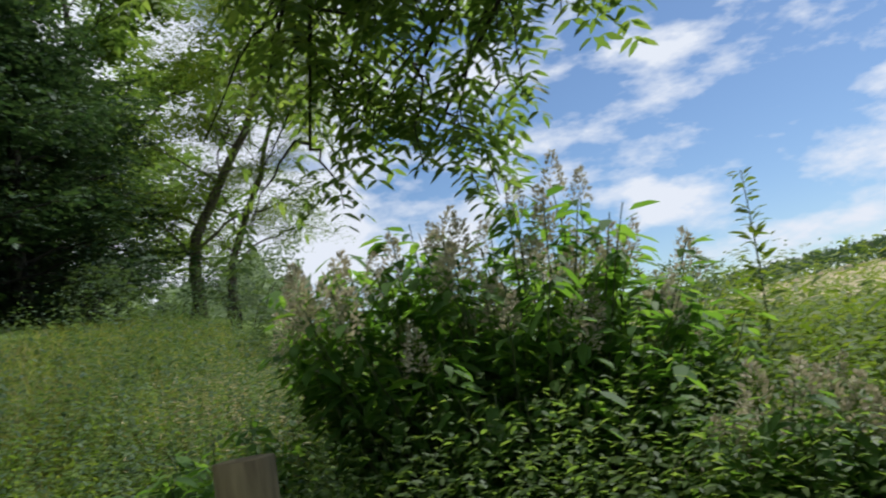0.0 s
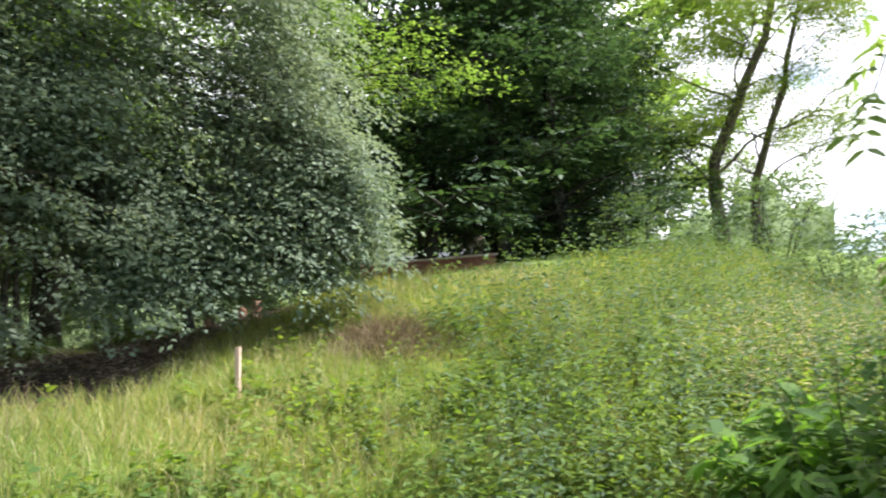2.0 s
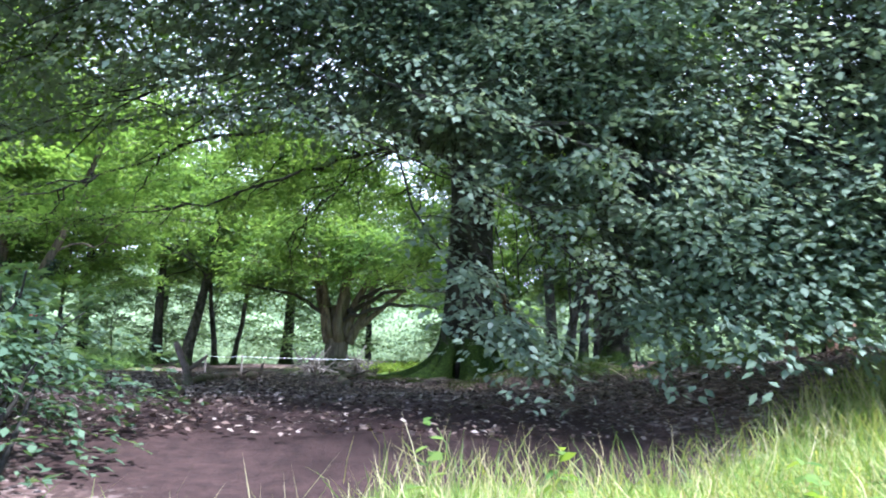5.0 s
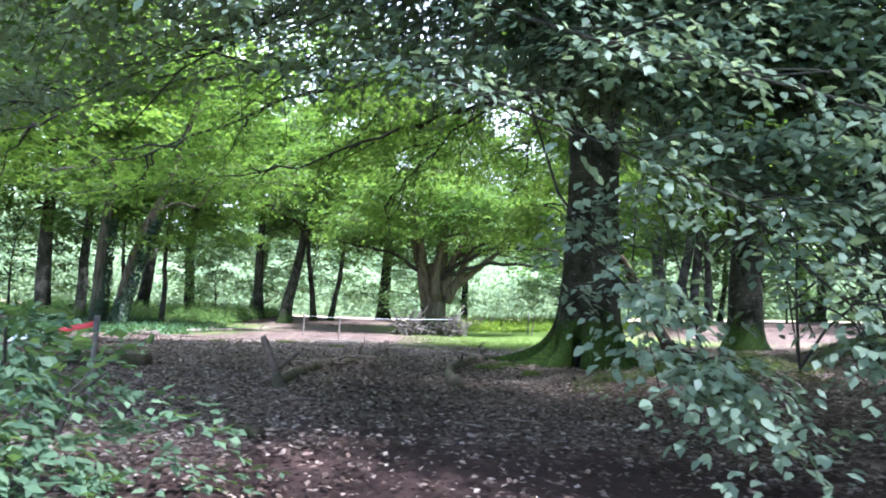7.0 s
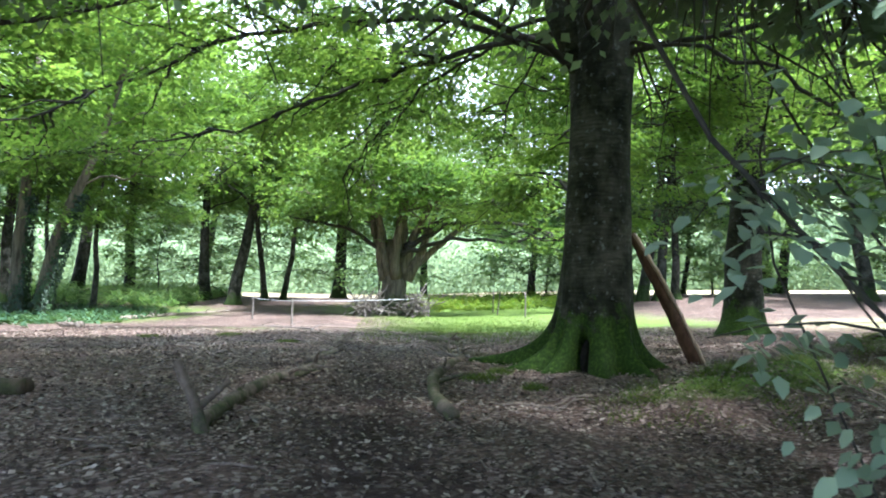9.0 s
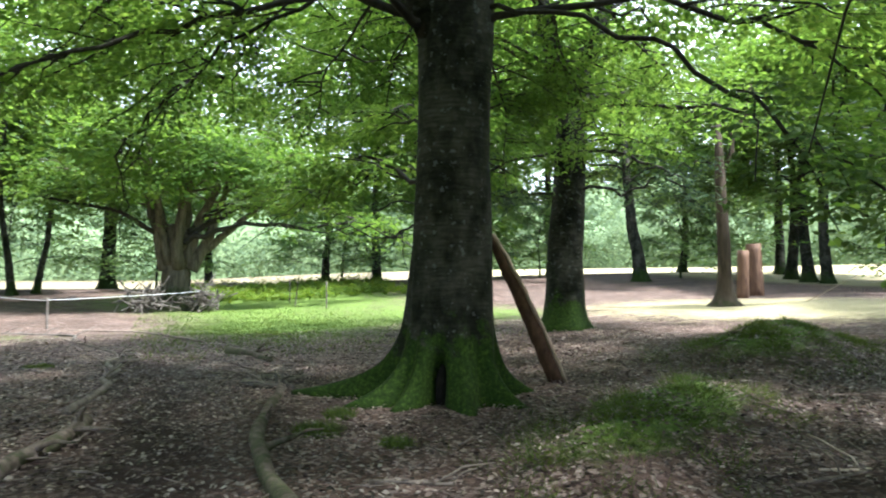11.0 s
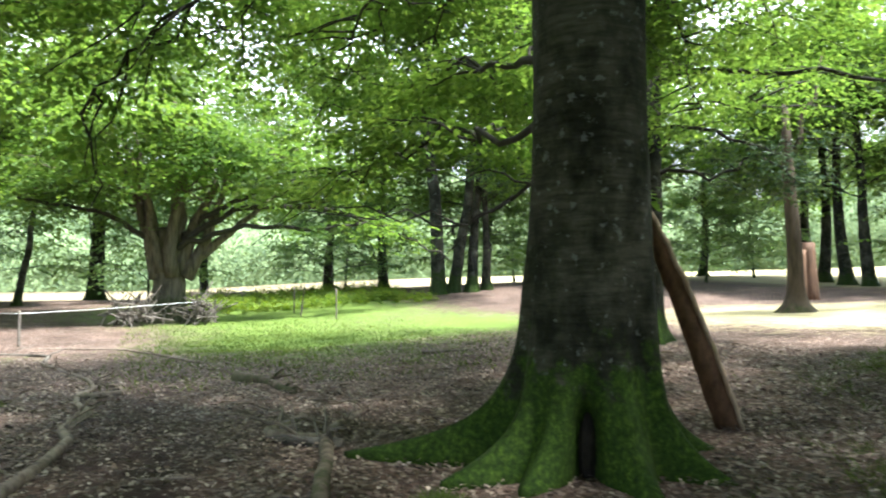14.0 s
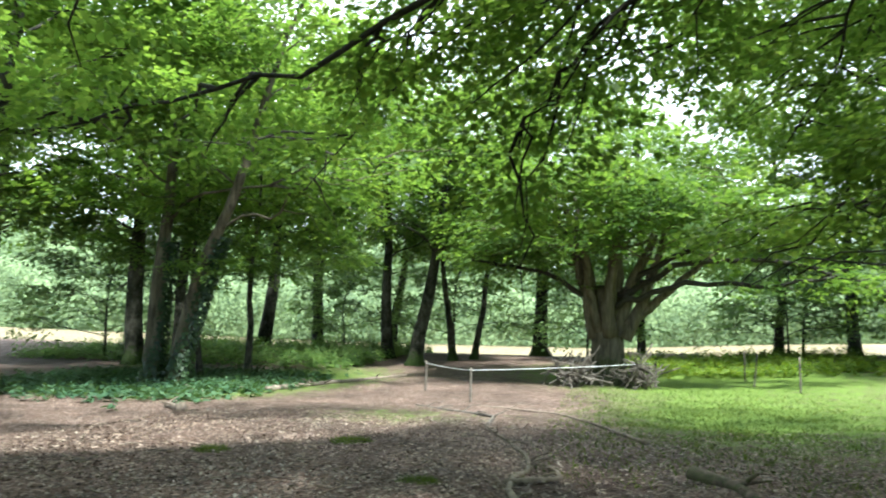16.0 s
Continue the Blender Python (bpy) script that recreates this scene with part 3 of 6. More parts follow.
def build_beech():
    rng = np.random.default_rng(7)
    g0 = gz(BX, BY)
    tree = empty("beech_tree", BX, BY, g0)
    tagged(tree, "large grey beech with moss-covered flaring roots and hanging boughs", "tree", "woodland trees")
    tb = Tubes()
    zs = np.array([-0.4, -0.1, 0.0, 0.04, 0.08, 0.12, 0.16, 0.2, 0.25, 0.3, 0.36, 0.42, 0.49, 0.56, 0.65, 0.75, 0.87, 1.0, 1.3, 1.7, 2.2, 2.8, 3.5, 4.3, 5.2, 6.2, 7.4, 8.6])
    axis = np.stack([0.02 * zs + 0.02 * np.sin(zs), 0.015 * zs, zs], -1)
    roots = [(-2.05, 1.5), (-1.45, 0.75), (-1.0, 0.5), (-0.15, 0.62), (0.55, 0.6), (1.4, 0.75), (2.3, 0.6), (3.2, 0.8)]
    hollow = -0.62

    def wob(pts, a):
        a = a + np.pi / 2
        z = pts[:, 2:3]
        zz = np.clip(z, 0, None)
        r = np.ones((len(pts), len(a)))
        for az, s in roots:
            d = np.angle(np.exp(1j * (a - az)))[None, :]
            r += s * 1.55 * np.exp(-(d / (0.15 + 0.08 * zz)) ** 2) * np.exp(-zz / 0.22)
            r += s * 0.28 * np.exp(-(d / 0.26) ** 2) * np.exp(-zz / 0.75)
        r += 0.32 * np.exp(-zz / 0.4)
        d = np.angle(np.exp(1j * (a - hollow)))[None, :]
        r -= 0.85 * np.exp(-(d / 0.17) ** 4) * np.exp(-(zz / 0.46) ** 4)
        r += np.exp(-zz / 0.55) * (0.045 * np.sin(13 * a + 2 * z) + 0.035 * np.sin(21 * a - 3 * z) + 0.02 * np.sin(37 * a + 5 * z))
        return r + 0.012 * np.sin(7 * a + 3 * z) + 0.015 * np.sin(4 * a - 2.0 * z) + 0.01 * np.sin(11 * a + 9 * z)

    rad = np.interp(zs, [-0.4, 1, 3, 4.0, 4.8, 5.6, 8.6], [0.47, 0.465, 0.425, 0.43, 0.48, 0.42, 0.28])
    tb.add(axis, rad, 144, wob)
    top = axis[-1]
    for ex, ey, ez in ((-0.9, -2.6, 13), (1.5, 2.3, 14)):
        tb.add(curve(rng, (0.1, 0.03 * ey, 4.2), (ex, ey, ez), -0.2, 9, 0.03), np.linspace(0.3, 0.06, 9), 16)
    for ex, ey, ez in ((-1.3, -0.9, 15), (1.2, 1.4, 16), (0.2, 2.2, 13)):
        tb.add(curve(rng, top - np.array([0, 0, 0.4]), (ex, ey, ez), 0.5, 8, 0.04), np.linspace(0.24, 0.05, 8), 14)
    part("trunk", tb.mesh("trunk", BEECH_BARK), tree)
    # knots and pale scars on the bark
    for az, z, r, mat, nm in ((-0.75, 2.5, 0.05, CAVITY, "knot"), (-0.45, 2.55, 0.055, CAVITY, "knot"), (-0.68, 2.36, 0.045, TAPE_GREY, "lichen_patch"),
                              (-0.2, 0.72, 0.09, TAPE_GREY, "lichen_patch"), (-0.95, 1.02, 0.07, TAPE_GREY, "lichen_patch"), (-0.1, 1.72, 0.05, TAPE_GREY, "lichen_patch"),
                              (-0.55, 1.05, 0.05, TAPE_GREY, "lichen_patch"), (-0.35, 1.15, 0.04, TAPE_GREY, "lichen_patch")):
        bm = bmesh.new()
        bmesh.ops.create_icosphere(bm, subdivisions=2, radius=r)
        for v in bm.verts:
            n3 = noise.noise(v.co * 18 + Vector((az * 9, z * 7, 0)))
            v.co *= 1 + 0.35 * n3
            v.co.x *= 0.16
            v.co.z *= 0.6
        rr = float(np.interp(z, zs, rad)) * (1 + 0.32 * math.exp(-z / 0.4)) + 0.002
        bmesh.ops.transform(bm, matrix=pose(axis[0][0] + math.cos(az) * rr + 0.02 * z, math.sin(az) * rr + 0.015 * z, z, 0, 0, math.degrees(az)), verts=bm.verts)
        bm_part(nm, bm, mat, tree, "dark round branch knot" if nm == "knot" else "pale grey lichen patch")
    # the hollow's shade is put in as a near-black lump
    bm = bmesh.new()
    bmesh.ops.create_icosphere(bm, subdivisions=3, radius=1)
    for v in bm.verts:
        v.co = Vector((v.co.x * 0.16, v.co.y * 0.085, v.co.z * 0.3)) * (1 + 0.2 * noise.noise(v.co * 2.5))
    bmesh.ops.transform(bm, matrix=pose(math.cos(hollow) * 0.29, math.sin(hollow) * 0.29, 0.13, 0, 0, math.degrees(hollow)), verts=bm.verts)
    bm_part("hollow", bm, CAVITY, tree, "hollow between the roots, its shade put in as a near-black lump")
    # limbs
    anchors, headings = [], []

    def limb(a, b, sag, r0, subs, n, low=0.35, spread=0.35):
        br = Tubes()
        c = curve(rng, a, b, sag, 9, 0.045)
        cs = soften(c)
        br.add(cs, np.linspace(r0 ** 0.5, 0.09, len(cs)) ** 2, 7)
        d = np.asarray(b, float) - np.asarray(a, float)
        az = math.atan2(d[1], d[0])
        ln = np.linalg.norm(d)
        for _ in range(subs):
            f = rng.uniform(low, 0.98)
            b0 = np.array([np.interp(f * 8, np.arange(9), c[:, j]) for j in range(3)])
            a2 = az + rng.choice([-1, 1]) * rng.uniform(0.3, 1.2)
            l2 = ln * rng.uniform(0.14, 0.3)
            c2 = curve(rng, b0, b0 + np.array([math.cos(a2) * l2, math.sin(a2) * l2, l2 * rng.uniform(-0.35, 0.2)]), l2 * 0.06, 5)
            br.add(c2, np.linspace(r0 * 0.3 + 0.005, 0.004, 5), 5)
            fs = rng.uniform(0.1, 1.0, n)
            anchors.append(np.stack([np.interp(fs * 4, np.arange(5), c2[:, j]) for j in range(3)], -1) + rng.normal(0, spread, (n, 3)) * np.array([1, 1, 0.5]))
            a3 = a2 + rng.normal(0, 0.7, n)
            headings.append(np.stack([np.cos(a3), np.sin(a3), rng.normal(-0.12, 0.15, n)], -1))
        part("limb", br.mesh("limb", TWIG), tree)

    for i in range(38):                         # level boughs all round, above the fork
        z0 = 5.3 + 5.5 * (i + rng.random()) / 38
        az = i * 2.399 + rng.uniform(-0.3, 0.3)
        ln = rng.uniform(6.5, 11.0)
        limb((math.cos(az) * 0.35, math.sin(az) * 0.35, z0), (math.cos(az) * ln, math.sin(az) * ln, z0 + rng.uniform(-1.6, 0.8)), 0.6, 0.045, 11, 17, 0.3, 0.34)
    for i in range(24):                         # the high crown
        z0 = 8.0 + 4.5 * i / 23
        az = i * 2.399 + 1.0
        ln = rng.uniform(5.0, 9.5)
        limb((math.cos(az) * 0.2, math.sin(az) * 0.2, z0), (math.cos(az) * ln, math.sin(az) * ln, z0 + rng.uniform(-1.0, 1.0)), 0.6, 0.04, 10, 15, 0.25, 0.4)
    for i in range(12):                         # lower boughs over the clearing
        z0 = rng.uniform(5.6, 7.0)
        az = 2.2 + 2.6 * i / 15 + rng.uniform(-0.1, 0.1)
        ln = rng.uniform(5.5, 9.0)
        limb((math.cos(az) * 0.35, math.sin(az) * 0.35, z0), (math.cos(az) * ln, math.sin(az) * ln, z0 - rng.uniform(1.0, 2.6)), 0.5, 0.045, 11, 11, 0.4, 0.28)
    # the crooked boughs over the clearing, each drawn along its own line
    for line, r0, subs in ((((-18.7, 5.45, 3.3), (-20.0, 5.5, 3.45), (-21.4, 5.65, 3.85), (-22.6, 5.6, 3.9), (-23.8, 5.2, 3.7)), 0.045, 12),
                           (((-18.7, 5.5, 3.9), (-20.2, 5.8, 4.3), (-21.6, 6.0, 4.7), (-22.8, 6.1, 5.1), (-24.6, 5.9, 5.3)), 0.05, 12),
                           (((-18.8, 5.5, 2.9), (-19.8, 5.7, 2.95), (-20.6, 5.75, 2.8), (-21.2, 5.5, 2.6)), 0.028, 7),
                           (((-18.6, 5.2, 5.6), (-20.2, 3.6, 5.75), (-21.3, 1.8, 5.3), (-21.6, 0.0, 4.7), (-21.5, -1.6, 4.3), (-21.2, -3.4, 3.9)), 0.065, 18),
                           (((-18.6, 5.1, 5.9), (-20.4, 4.2, 6.0), (-21.4, 3.0, 5.4), (-21.6, 2.2, 4.4), (-21.8, 1.7, 3.8)), 0.045, 10),
                           (((-18.5, 5.1, 5.2), (-18.4, 2.6, 5.7), (-18.9, 0.2, 5.3), (-19.6, -2.2, 4.5), (-20.0, -4.4, 3.9)), 0.065, 18),
                           (((-18.3, 5.1, 5.0), (-16.8, 2.8, 5.4), (-16.2, 0.4, 4.9), (-16.0, -2.0, 4.1), (-16.3, -4.0, 3.5)), 0.06, 16),
                           (((-18.2, 5.6, 5.0), (-17.0, 7.6, 5.2), (-16.8, 9.6, 4.9), (-17.3, 11.6, 4.3)), 0.06, 12),
                           (((-18.2, 5.7, 5.3), (-16.8, 6.7, 4.7), (-16.0, 7.3, 4.0), (-15.4, 7.55, 3.3), (-14.9, 7.7, 3.0), (-14.1, 7.9, 2.75), (-13.4, 8.3, 2.6)), 0.034, 7),
                           (((-18.1, 5.3, 5.3), (-15.8, 4.8, 5.9), (-13.6, 3.8, 5.6), (-12.0, 2.2, 4.9), (-11.2, 0.4, 4.2)), 0.055, 14)):
        c = np.array(line, float) - np.array([BX, BY, g0])
        c = soften(soften(c))
        c[1:-1] += rng.normal(0, 0.055, c[1:-1].shape)
        br = Tubes()
        br.add(c, np.linspace(r0 ** 0.5, 0.1, len(c)) ** 2, 8)
        for q in range(subs):
            k = int(rng.integers(len(c) // 4, len(c)))
            d = unit(c[min(k + 1, len(c) - 1)] - c[max(k - 2, 0)])
            sd = np.array([-d[1], d[0], 0.0]) * rng.choice([-1, 1])
            l2 = rng.uniform(0.8, 2.1)
            c2 = curve(rng, c[k], c[k] + (d * 0.7 + sd * rng.uniform(0.3, 1.0) + np.array([0, 0, rng.uniform(-0.4, 0.15)])) * l2, 0.12, 7, 0.09)
            br.add(c2, np.linspace(r0 * 0.36 + 0.004, 0.005, 7), 5)
            n = 17
            fs = rng.uniform(0.2, 1.0, n)
            anchors.append(np.stack([np.interp(fs * 6, np.arange(7), c2[:, j]) for j in range(3)], -1) + rng.normal(0, 0.2, (n, 3)) * np.array([1, 1, 0.35]))
            a3 = math.atan2(d[1] + sd[1], d[0] + sd[0]) + rng.normal(0, 0.8, n)
            headings.append(np.stack([np.cos(a3), np.sin(a3), rng.normal(-0.15, 0.12, n)], -1))
        part("bough", br.mesh("bough", TWIG), tree, "crooked dark bough")
    lo = 2.6

    def sun_gap(wx, wy, wz):
        """The gap in the canopy through which the sun reaches the clearing's floor."""
        t = (wz - 0.7) / sun_dir.z
        gx, gy = wx - sun_dir.x * t + 27.0, wy - sun_dir.y * t + 3.5
        return (((gx * 0.82 - gy * 0.57) / 4.4) ** 2 + ((gx * 0.57 + gy * 0.82) / 1.6) ** 2) < 1

    def keep(p):
        wx, wy, wz = p[:, 0] + BX, p[:, 1] + BY, p[:, 2] + g0
        return ((wz - ground(wx, wy) > lo) | (wy > 6.5)) & ~sun_gap(wx, wy, wz)

    an, hd = np.concatenate(anchors), np.concatenate(headings)
    part("crown", crown_mesh(rng, an, hd, rng.uniform(0.5, 1.0, len(an)), 17, 0.1, WOOD_LEAF, "crown", RHOMB, 0.2, keep), tree)
    # the boughs that hang down to the edge of the meadow
    anchors, headings = [], []
    rim = np.array([(-10.6, -2.2, 2.6), (-10.0, 0.6, 2.3), (-10.4, 2.4, 2.2), (-10.4, 3.4, 2.3), (-10.1, 4.0, 1.6), (-9.9, 4.6, 0.75), (-9.4, 5.6, 0.65), (-8.5, 7.2, 1.0), (-8.1, 8.1, 1.1), (-9.3, 9.6, 1.6), (-11.5, 11.2, 2.2)])
    for i in range(124):
        s = 4.9 + 3.6 * (i * 0.618034 % 1) if i >= 100 else (i * 0.618034 % 1) * (len(rim) - 1) if i < 46 else 4.35 + 0.25 * (i - 46) if i < 49 else 0.2 + 0.13 * (i - 49) if i < 79 else 3.3 + 0.2 * (i - 79) if i < 92 else 5.3 + 0.45 * (i - 92)
        rx, ry, rlow = (np.interp(s, np.arange(len(rim)), rim[:, j]) for j in range(3))
        zt = rlow - 0.1 + 1.5 * (i * 0.37 % 1) if i >= 100 else rlow + 0.4 + (7.5 - rlow) * (i / 46) ** 1.2 if i < 46 else 0.75 + 0.3 * (i - 46) if i < 49 else 4.0 + 2.5 * (i * 0.37 % 1) if i < 79 else 2.25 + 1.2 * (i * 0.37 % 1) if i < 92 else 0.95 + 1.7 * (i * 0.37 % 1)
        if 3.0 < ry < 5.1 and zt < 2.15 and i < 46:
            continue
        inward = unit(np.array([BX - rx, BY - ry]))
        over = 0.55 * max(0.0, zt - 3.2) * float(smooth(5.6, 4.2, s))
        rx, ry = rx - inward[0] * over, ry - inward[1] * over
        din = rng.uniform(0.1, 1.2)
        ex, ey = rx + inward[0] * din, ry + inward[1] * din
        e = np.array([ex - BX, ey - BY, zt - g0])
        az = math.atan2(e[1], e[0])
        a = np.array([math.cos(az) * 0.3, math.sin(az) * 0.3, rng.uniform(6.6, 9.0) + 0.25 * max(0, zt - 4)])
        c = curve(rng, a, e, 1.0 if zt < 5 else 0.6, 10, 0.04)
        br = Tubes()
        cs = soften(c)
        br.add(cs, np.linspace(0.017, 0.005, len(cs)), 6)
        for q in range(7 if 46 <= i < 49 else 16):
            s2 = np.clip(s + rng.normal(0, 0.45), 0, len(rim) - 1)
            tx, ty, tl = (np.interp(s2, np.arange(len(rim)), rim[:, j]) for j in range(3))
            tx, ty = tx - inward[0] * over * rng.uniform(0, 1), ty - inward[1] * over * rng.uniform(0, 1)
            dp = rng.uniform(0, 1.7) ** 1.2 if zt > 2.8 else rng.uniform(0, 0.6)
            tip = np.array([tx + inward[0] * dp - BX, ty + inward[1] * dp - BY, max(tl + rng.uniform(0, 0.8) if not 46 <= i < 49 else 0.45, zt + rng.normal(0, 0.45 if 46 <= i < 49 else 0.75)) - g0])
            if 3.1 < tip[1] + BY < 5.1 and tip[2] + g0 < 2.05 and (not 46 <= i < 49 or abs(tip[2] + g0 - 1.75 + 1.25 * (tip[1] + BY - 3.6)) > 0.35):
                continue
            f = rng.uniform(0.72, 1.0)
            b0 = np.array([np.interp(f * 9, np.arange(10), c[:, j]) for j in range(3)])
            c2 = curve(rng, b0, tip, 0.25, 6, 0.06)
            br.add(c2, np.linspace(0.009, 0.0025, 6), 5)
            n = 9
            fs = rng.uniform(0.25, 1.0, n)
            anchors.append(np.stack([np.interp(fs * 5, np.arange(6), c2[:, j]) for j in range(3)], -1) + rng.normal(0, 0.2, (n, 3)) * np.array([1, 1, 0.4]))
            d2 = tip - b0
            a3 = math.atan2(d2[1], d2[0]) + rng.normal(0, 0.8, n)
            headings.append(np.stack([np.cos(a3), np.sin(a3), rng.normal(-0.42, 0.18, n)], -1))
        part("hanging_bough", br.mesh("hanging_bough", TWIG), tree)

    way = np.array([(-17.9, 5.1, g0 + 5.4), (-14.6, 4.2, 5.3), (-12.2, 3.5, 4.3), (-10.9, 3.5, 2.3), (-10.2, 4.05, 1.25), (-9.75, 4.4, 0.75)]) - np.array([BX, BY, g0])
    br = Tubes()
    cs = soften(way)
    br.add(cs, np.linspace(0.02, 0.004, len(cs)), 6)
    slant_at, slant_to = [], []
    for q in range(36):                         # the spray that slants down beside the way in
        f = rng.uniform(3.3, 5.0)
        b0 = np.array([np.interp(f, np.arange(6), way[:, j]) for j in range(3)])
        tip = b0 + np.array([rng.normal(0.15, 0.2), rng.normal(0.12, 0.2), rng.normal(-0.08, 0.1)])
        c2 = curve(rng, b0, tip, 0.03, 4, 0.05)
        br.add(c2, np.linspace(0.005, 0.002, 4), 4)
        slant_at.append(np.stack([np.interp(rng.uniform(0.3, 3, 6), np.arange(4), c2[:, j]) for j in range(3)], -1))
        a3 = rng.normal(0.5, 0.8, 6)
        slant_to.append(np.stack([np.cos(a3), np.sin(a3), rng.normal(-0.4, 0.2, 6)], -1))
    part("hanging_bough", br.mesh("hanging_bough", TWIG), tree)
    for i in range(22):                         # layered boughs that hang low beside the way in
        f = (i * 0.618034) % 1
        e = np.array([np.interp(f, [0, 0.35, 0.7, 1], [-14.8, -13.3, -12.4, -11.8]) + 0.07 * i, np.interp(f, [0, 0.35, 0.7, 1], [-4.6, -1.6, 0.6, 2.2]), 2.7 + 2.6 * (i / 21) + rng.normal(0, 0.12)])
        e = e - np.array([BX, BY, g0])
        az = math.atan2(e[1], e[0])
        c = curve(rng, (math.cos(az) * 0.35, math.sin(az) * 0.35, rng.uniform(6.6, 8.2)), e, 0.4, 10, 0.035)
        br = Tubes()
        cs = soften(c)
        br.add(cs, np.linspace(0.032, 0.006, len(cs)), 6)
        for q in range(10):
            f2 = rng.uniform(0.55, 1.0)
            b0 = np.array([np.interp(f2 * 9, np.arange(10), c[:, j]) for j in range(3)])
            a2 = az + rng.choice([-1, 1]) * rng.uniform(0.2, 1.1)
            c2 = curve(rng, b0, b0 + np.array([math.cos(a2), math.sin(a2), rng.normal(-0.16, 0.1)]) * rng.uniform(0.6, 1.5), 0.06, 6, 0.06)
            br.add(c2, np.linspace(0.01, 0.003, 6), 5)
            n = 8
            fs = rng.uniform(0.15, 1.0, n)
            anchors.append(np.stack([np.interp(fs * 5, np.arange(6), c2[:, j]) for j in range(3)], -1) + rng.normal(0, 0.16, (n, 3)) * np.array([1, 1, 0.3]))
            a3 = a2 + rng.normal(0, 0.7, n)
            headings.append(np.stack([np.cos(a3), np.sin(a3), rng.normal(-0.18, 0.1, n)], -1))
        part("hanging_bough", br.mesh("hanging_bough", TWIG), tree)
    near_at, near_to = [], []
    for way in (((-17.9, 5.0, 5.6), (-13.5, 3.4, 5.0), (-11.2, 2.4, 3.2), (-10.2, 2.7, 2.62), (-9.9, 3.6, 2.2), (-9.6, 4.5, 1.75)),
                ((-17.9, 5.2, 5.2), (-13.8, 5.0, 4.6), (-11.2, 4.6, 3.0), (-10.3, 4.4, 2.2), (-9.9, 4.6, 1.7), (-9.6, 5.0, 1.2)),
                ((-17.9, 5.0, 5.8), (-13.0, 3.2, 5.2), (-10.9, 2.9, 3.5), (-9.9, 3.5, 2.75), (-9.4, 4.4, 2.35), (-9.0, 5.3, 1.9))):
        w = np.array(way) - np.array([BX, BY, g0])
        br = Tubes()
        cs = soften(w)
        br.add(cs, np.linspace(0.022, 0.004, len(cs)), 6)
        for q in range(24):                     # the sprays that cross in front of the trunk
            f = rng.uniform(2.9, 5.0)
            b0 = np.array([np.interp(f, np.arange(6), w[:, j]) for j in range(3)])
            tip = b0 + np.array([rng.normal(0.15, 0.25), rng.normal(0.15, 0.3), rng.normal(-0.08, 0.07)])
            c2 = curve(rng, b0, tip, 0.03, 4, 0.05)
            br.add(c2, np.linspace(0.005, 0.002, 4), 4)
            near_at.append(np.stack([np.interp(rng.uniform(0.3, 3, 4), np.arange(4), c2[:, j]) for j in range(3)], -1))
            a3 = rng.normal(0.5, 0.7, 4)
            near_to.append(np.stack([np.cos(a3), np.sin(a3), rng.normal(-0.4, 0.2, 4)], -1))
        part("hanging_bough", br.mesh("hanging_bough", TWIG), tree)
    for i in range(9):                          # unseen high boughs, added to keep the sun off the way in
        e = np.array([-5.6 - 2.2 * rng.random() - BX, 2.2 + 0.75 * i - BY, 6.3 + 1.3 * rng.random() - g0])
        az = math.atan2(e[1], e[0])
        c = curve(rng, (math.cos(az) * 0.3, math.sin(az) * 0.3, 7.0 + 0.1 * i), e, 0.8, 10, 0.03)
        br = Tubes()
        cs = soften(c)
        br.add(cs, np.linspace(0.15, 0.08, len(cs)) ** 2, 6)
        for q in range(15):
            f = rng.uniform(0.68, 1.0)
            b0 = np.array([np.interp(f * 9, np.arange(10), c[:, j]) for j in range(3)])
            a2 = az + rng.normal(0, 0.8)
            c2 = curve(rng, b0, b0 + np.array([math.cos(a2), math.sin(a2), rng.normal(-0.1, 0.15)]) * rng.uniform(0.7, 1.5), 0.1, 6, 0.06)
            br.add(c2, np.linspace(0.014, 0.003, 6), 5)
            fs = rng.uniform(0.2, 1.0, 9)
            anchors.append(np.stack([np.interp(fs * 5, np.arange(6), c2[:, j]) for j in range(3)], -1) + rng.normal(0, 0.2, (9, 3)))
            a3 = a2 + rng.normal(0, 0.8, 9)
            headings.append(np.stack([np.cos(a3), np.sin(a3), rng.normal(-0.2, 0.2, 9)], -1))
        part("limb", br.mesh("limb", TWIG), tree)

    def clear(p):
        wx, wy, wz = p[:, 0] + BX, p[:, 1] + BY, p[:, 2] + g0
        corridor = (np.abs(wy - 2.6) < 1.0) & (wz - ground(wx, wy) < 2.3)
        inner = (wx < -10.9) & (wy < 9) & (wz - ground(wx, wy) < np.where(wy < 1.2, 2.05, 2.5))
        gaps = (wz < 2.6) & (wy < 5.5) & (np.sin(6.3 * wy + 2.1 * wz + 1.0) * np.sin(4.7 * wz - 2.2 * wy + wx) > 0.02)
        window = (wy > 3.2) & (wy < 5.1) & (wx < -8.6) & (wz < 2.0) & (np.abs(wz - 1.75 + 1.25 * (wy - 3.6)) > 0.3) & (np.sin(wx * 37 + wy * 53 + wz * 41) < 0.8)
        return ~corridor & ~inner & ~gaps & ~window & ~sun_gap(wx, wy, wz) & (wz > ground(wx, wy) + 0.15)

    an, hd = np.concatenate(anchors), np.concatenate(headings)
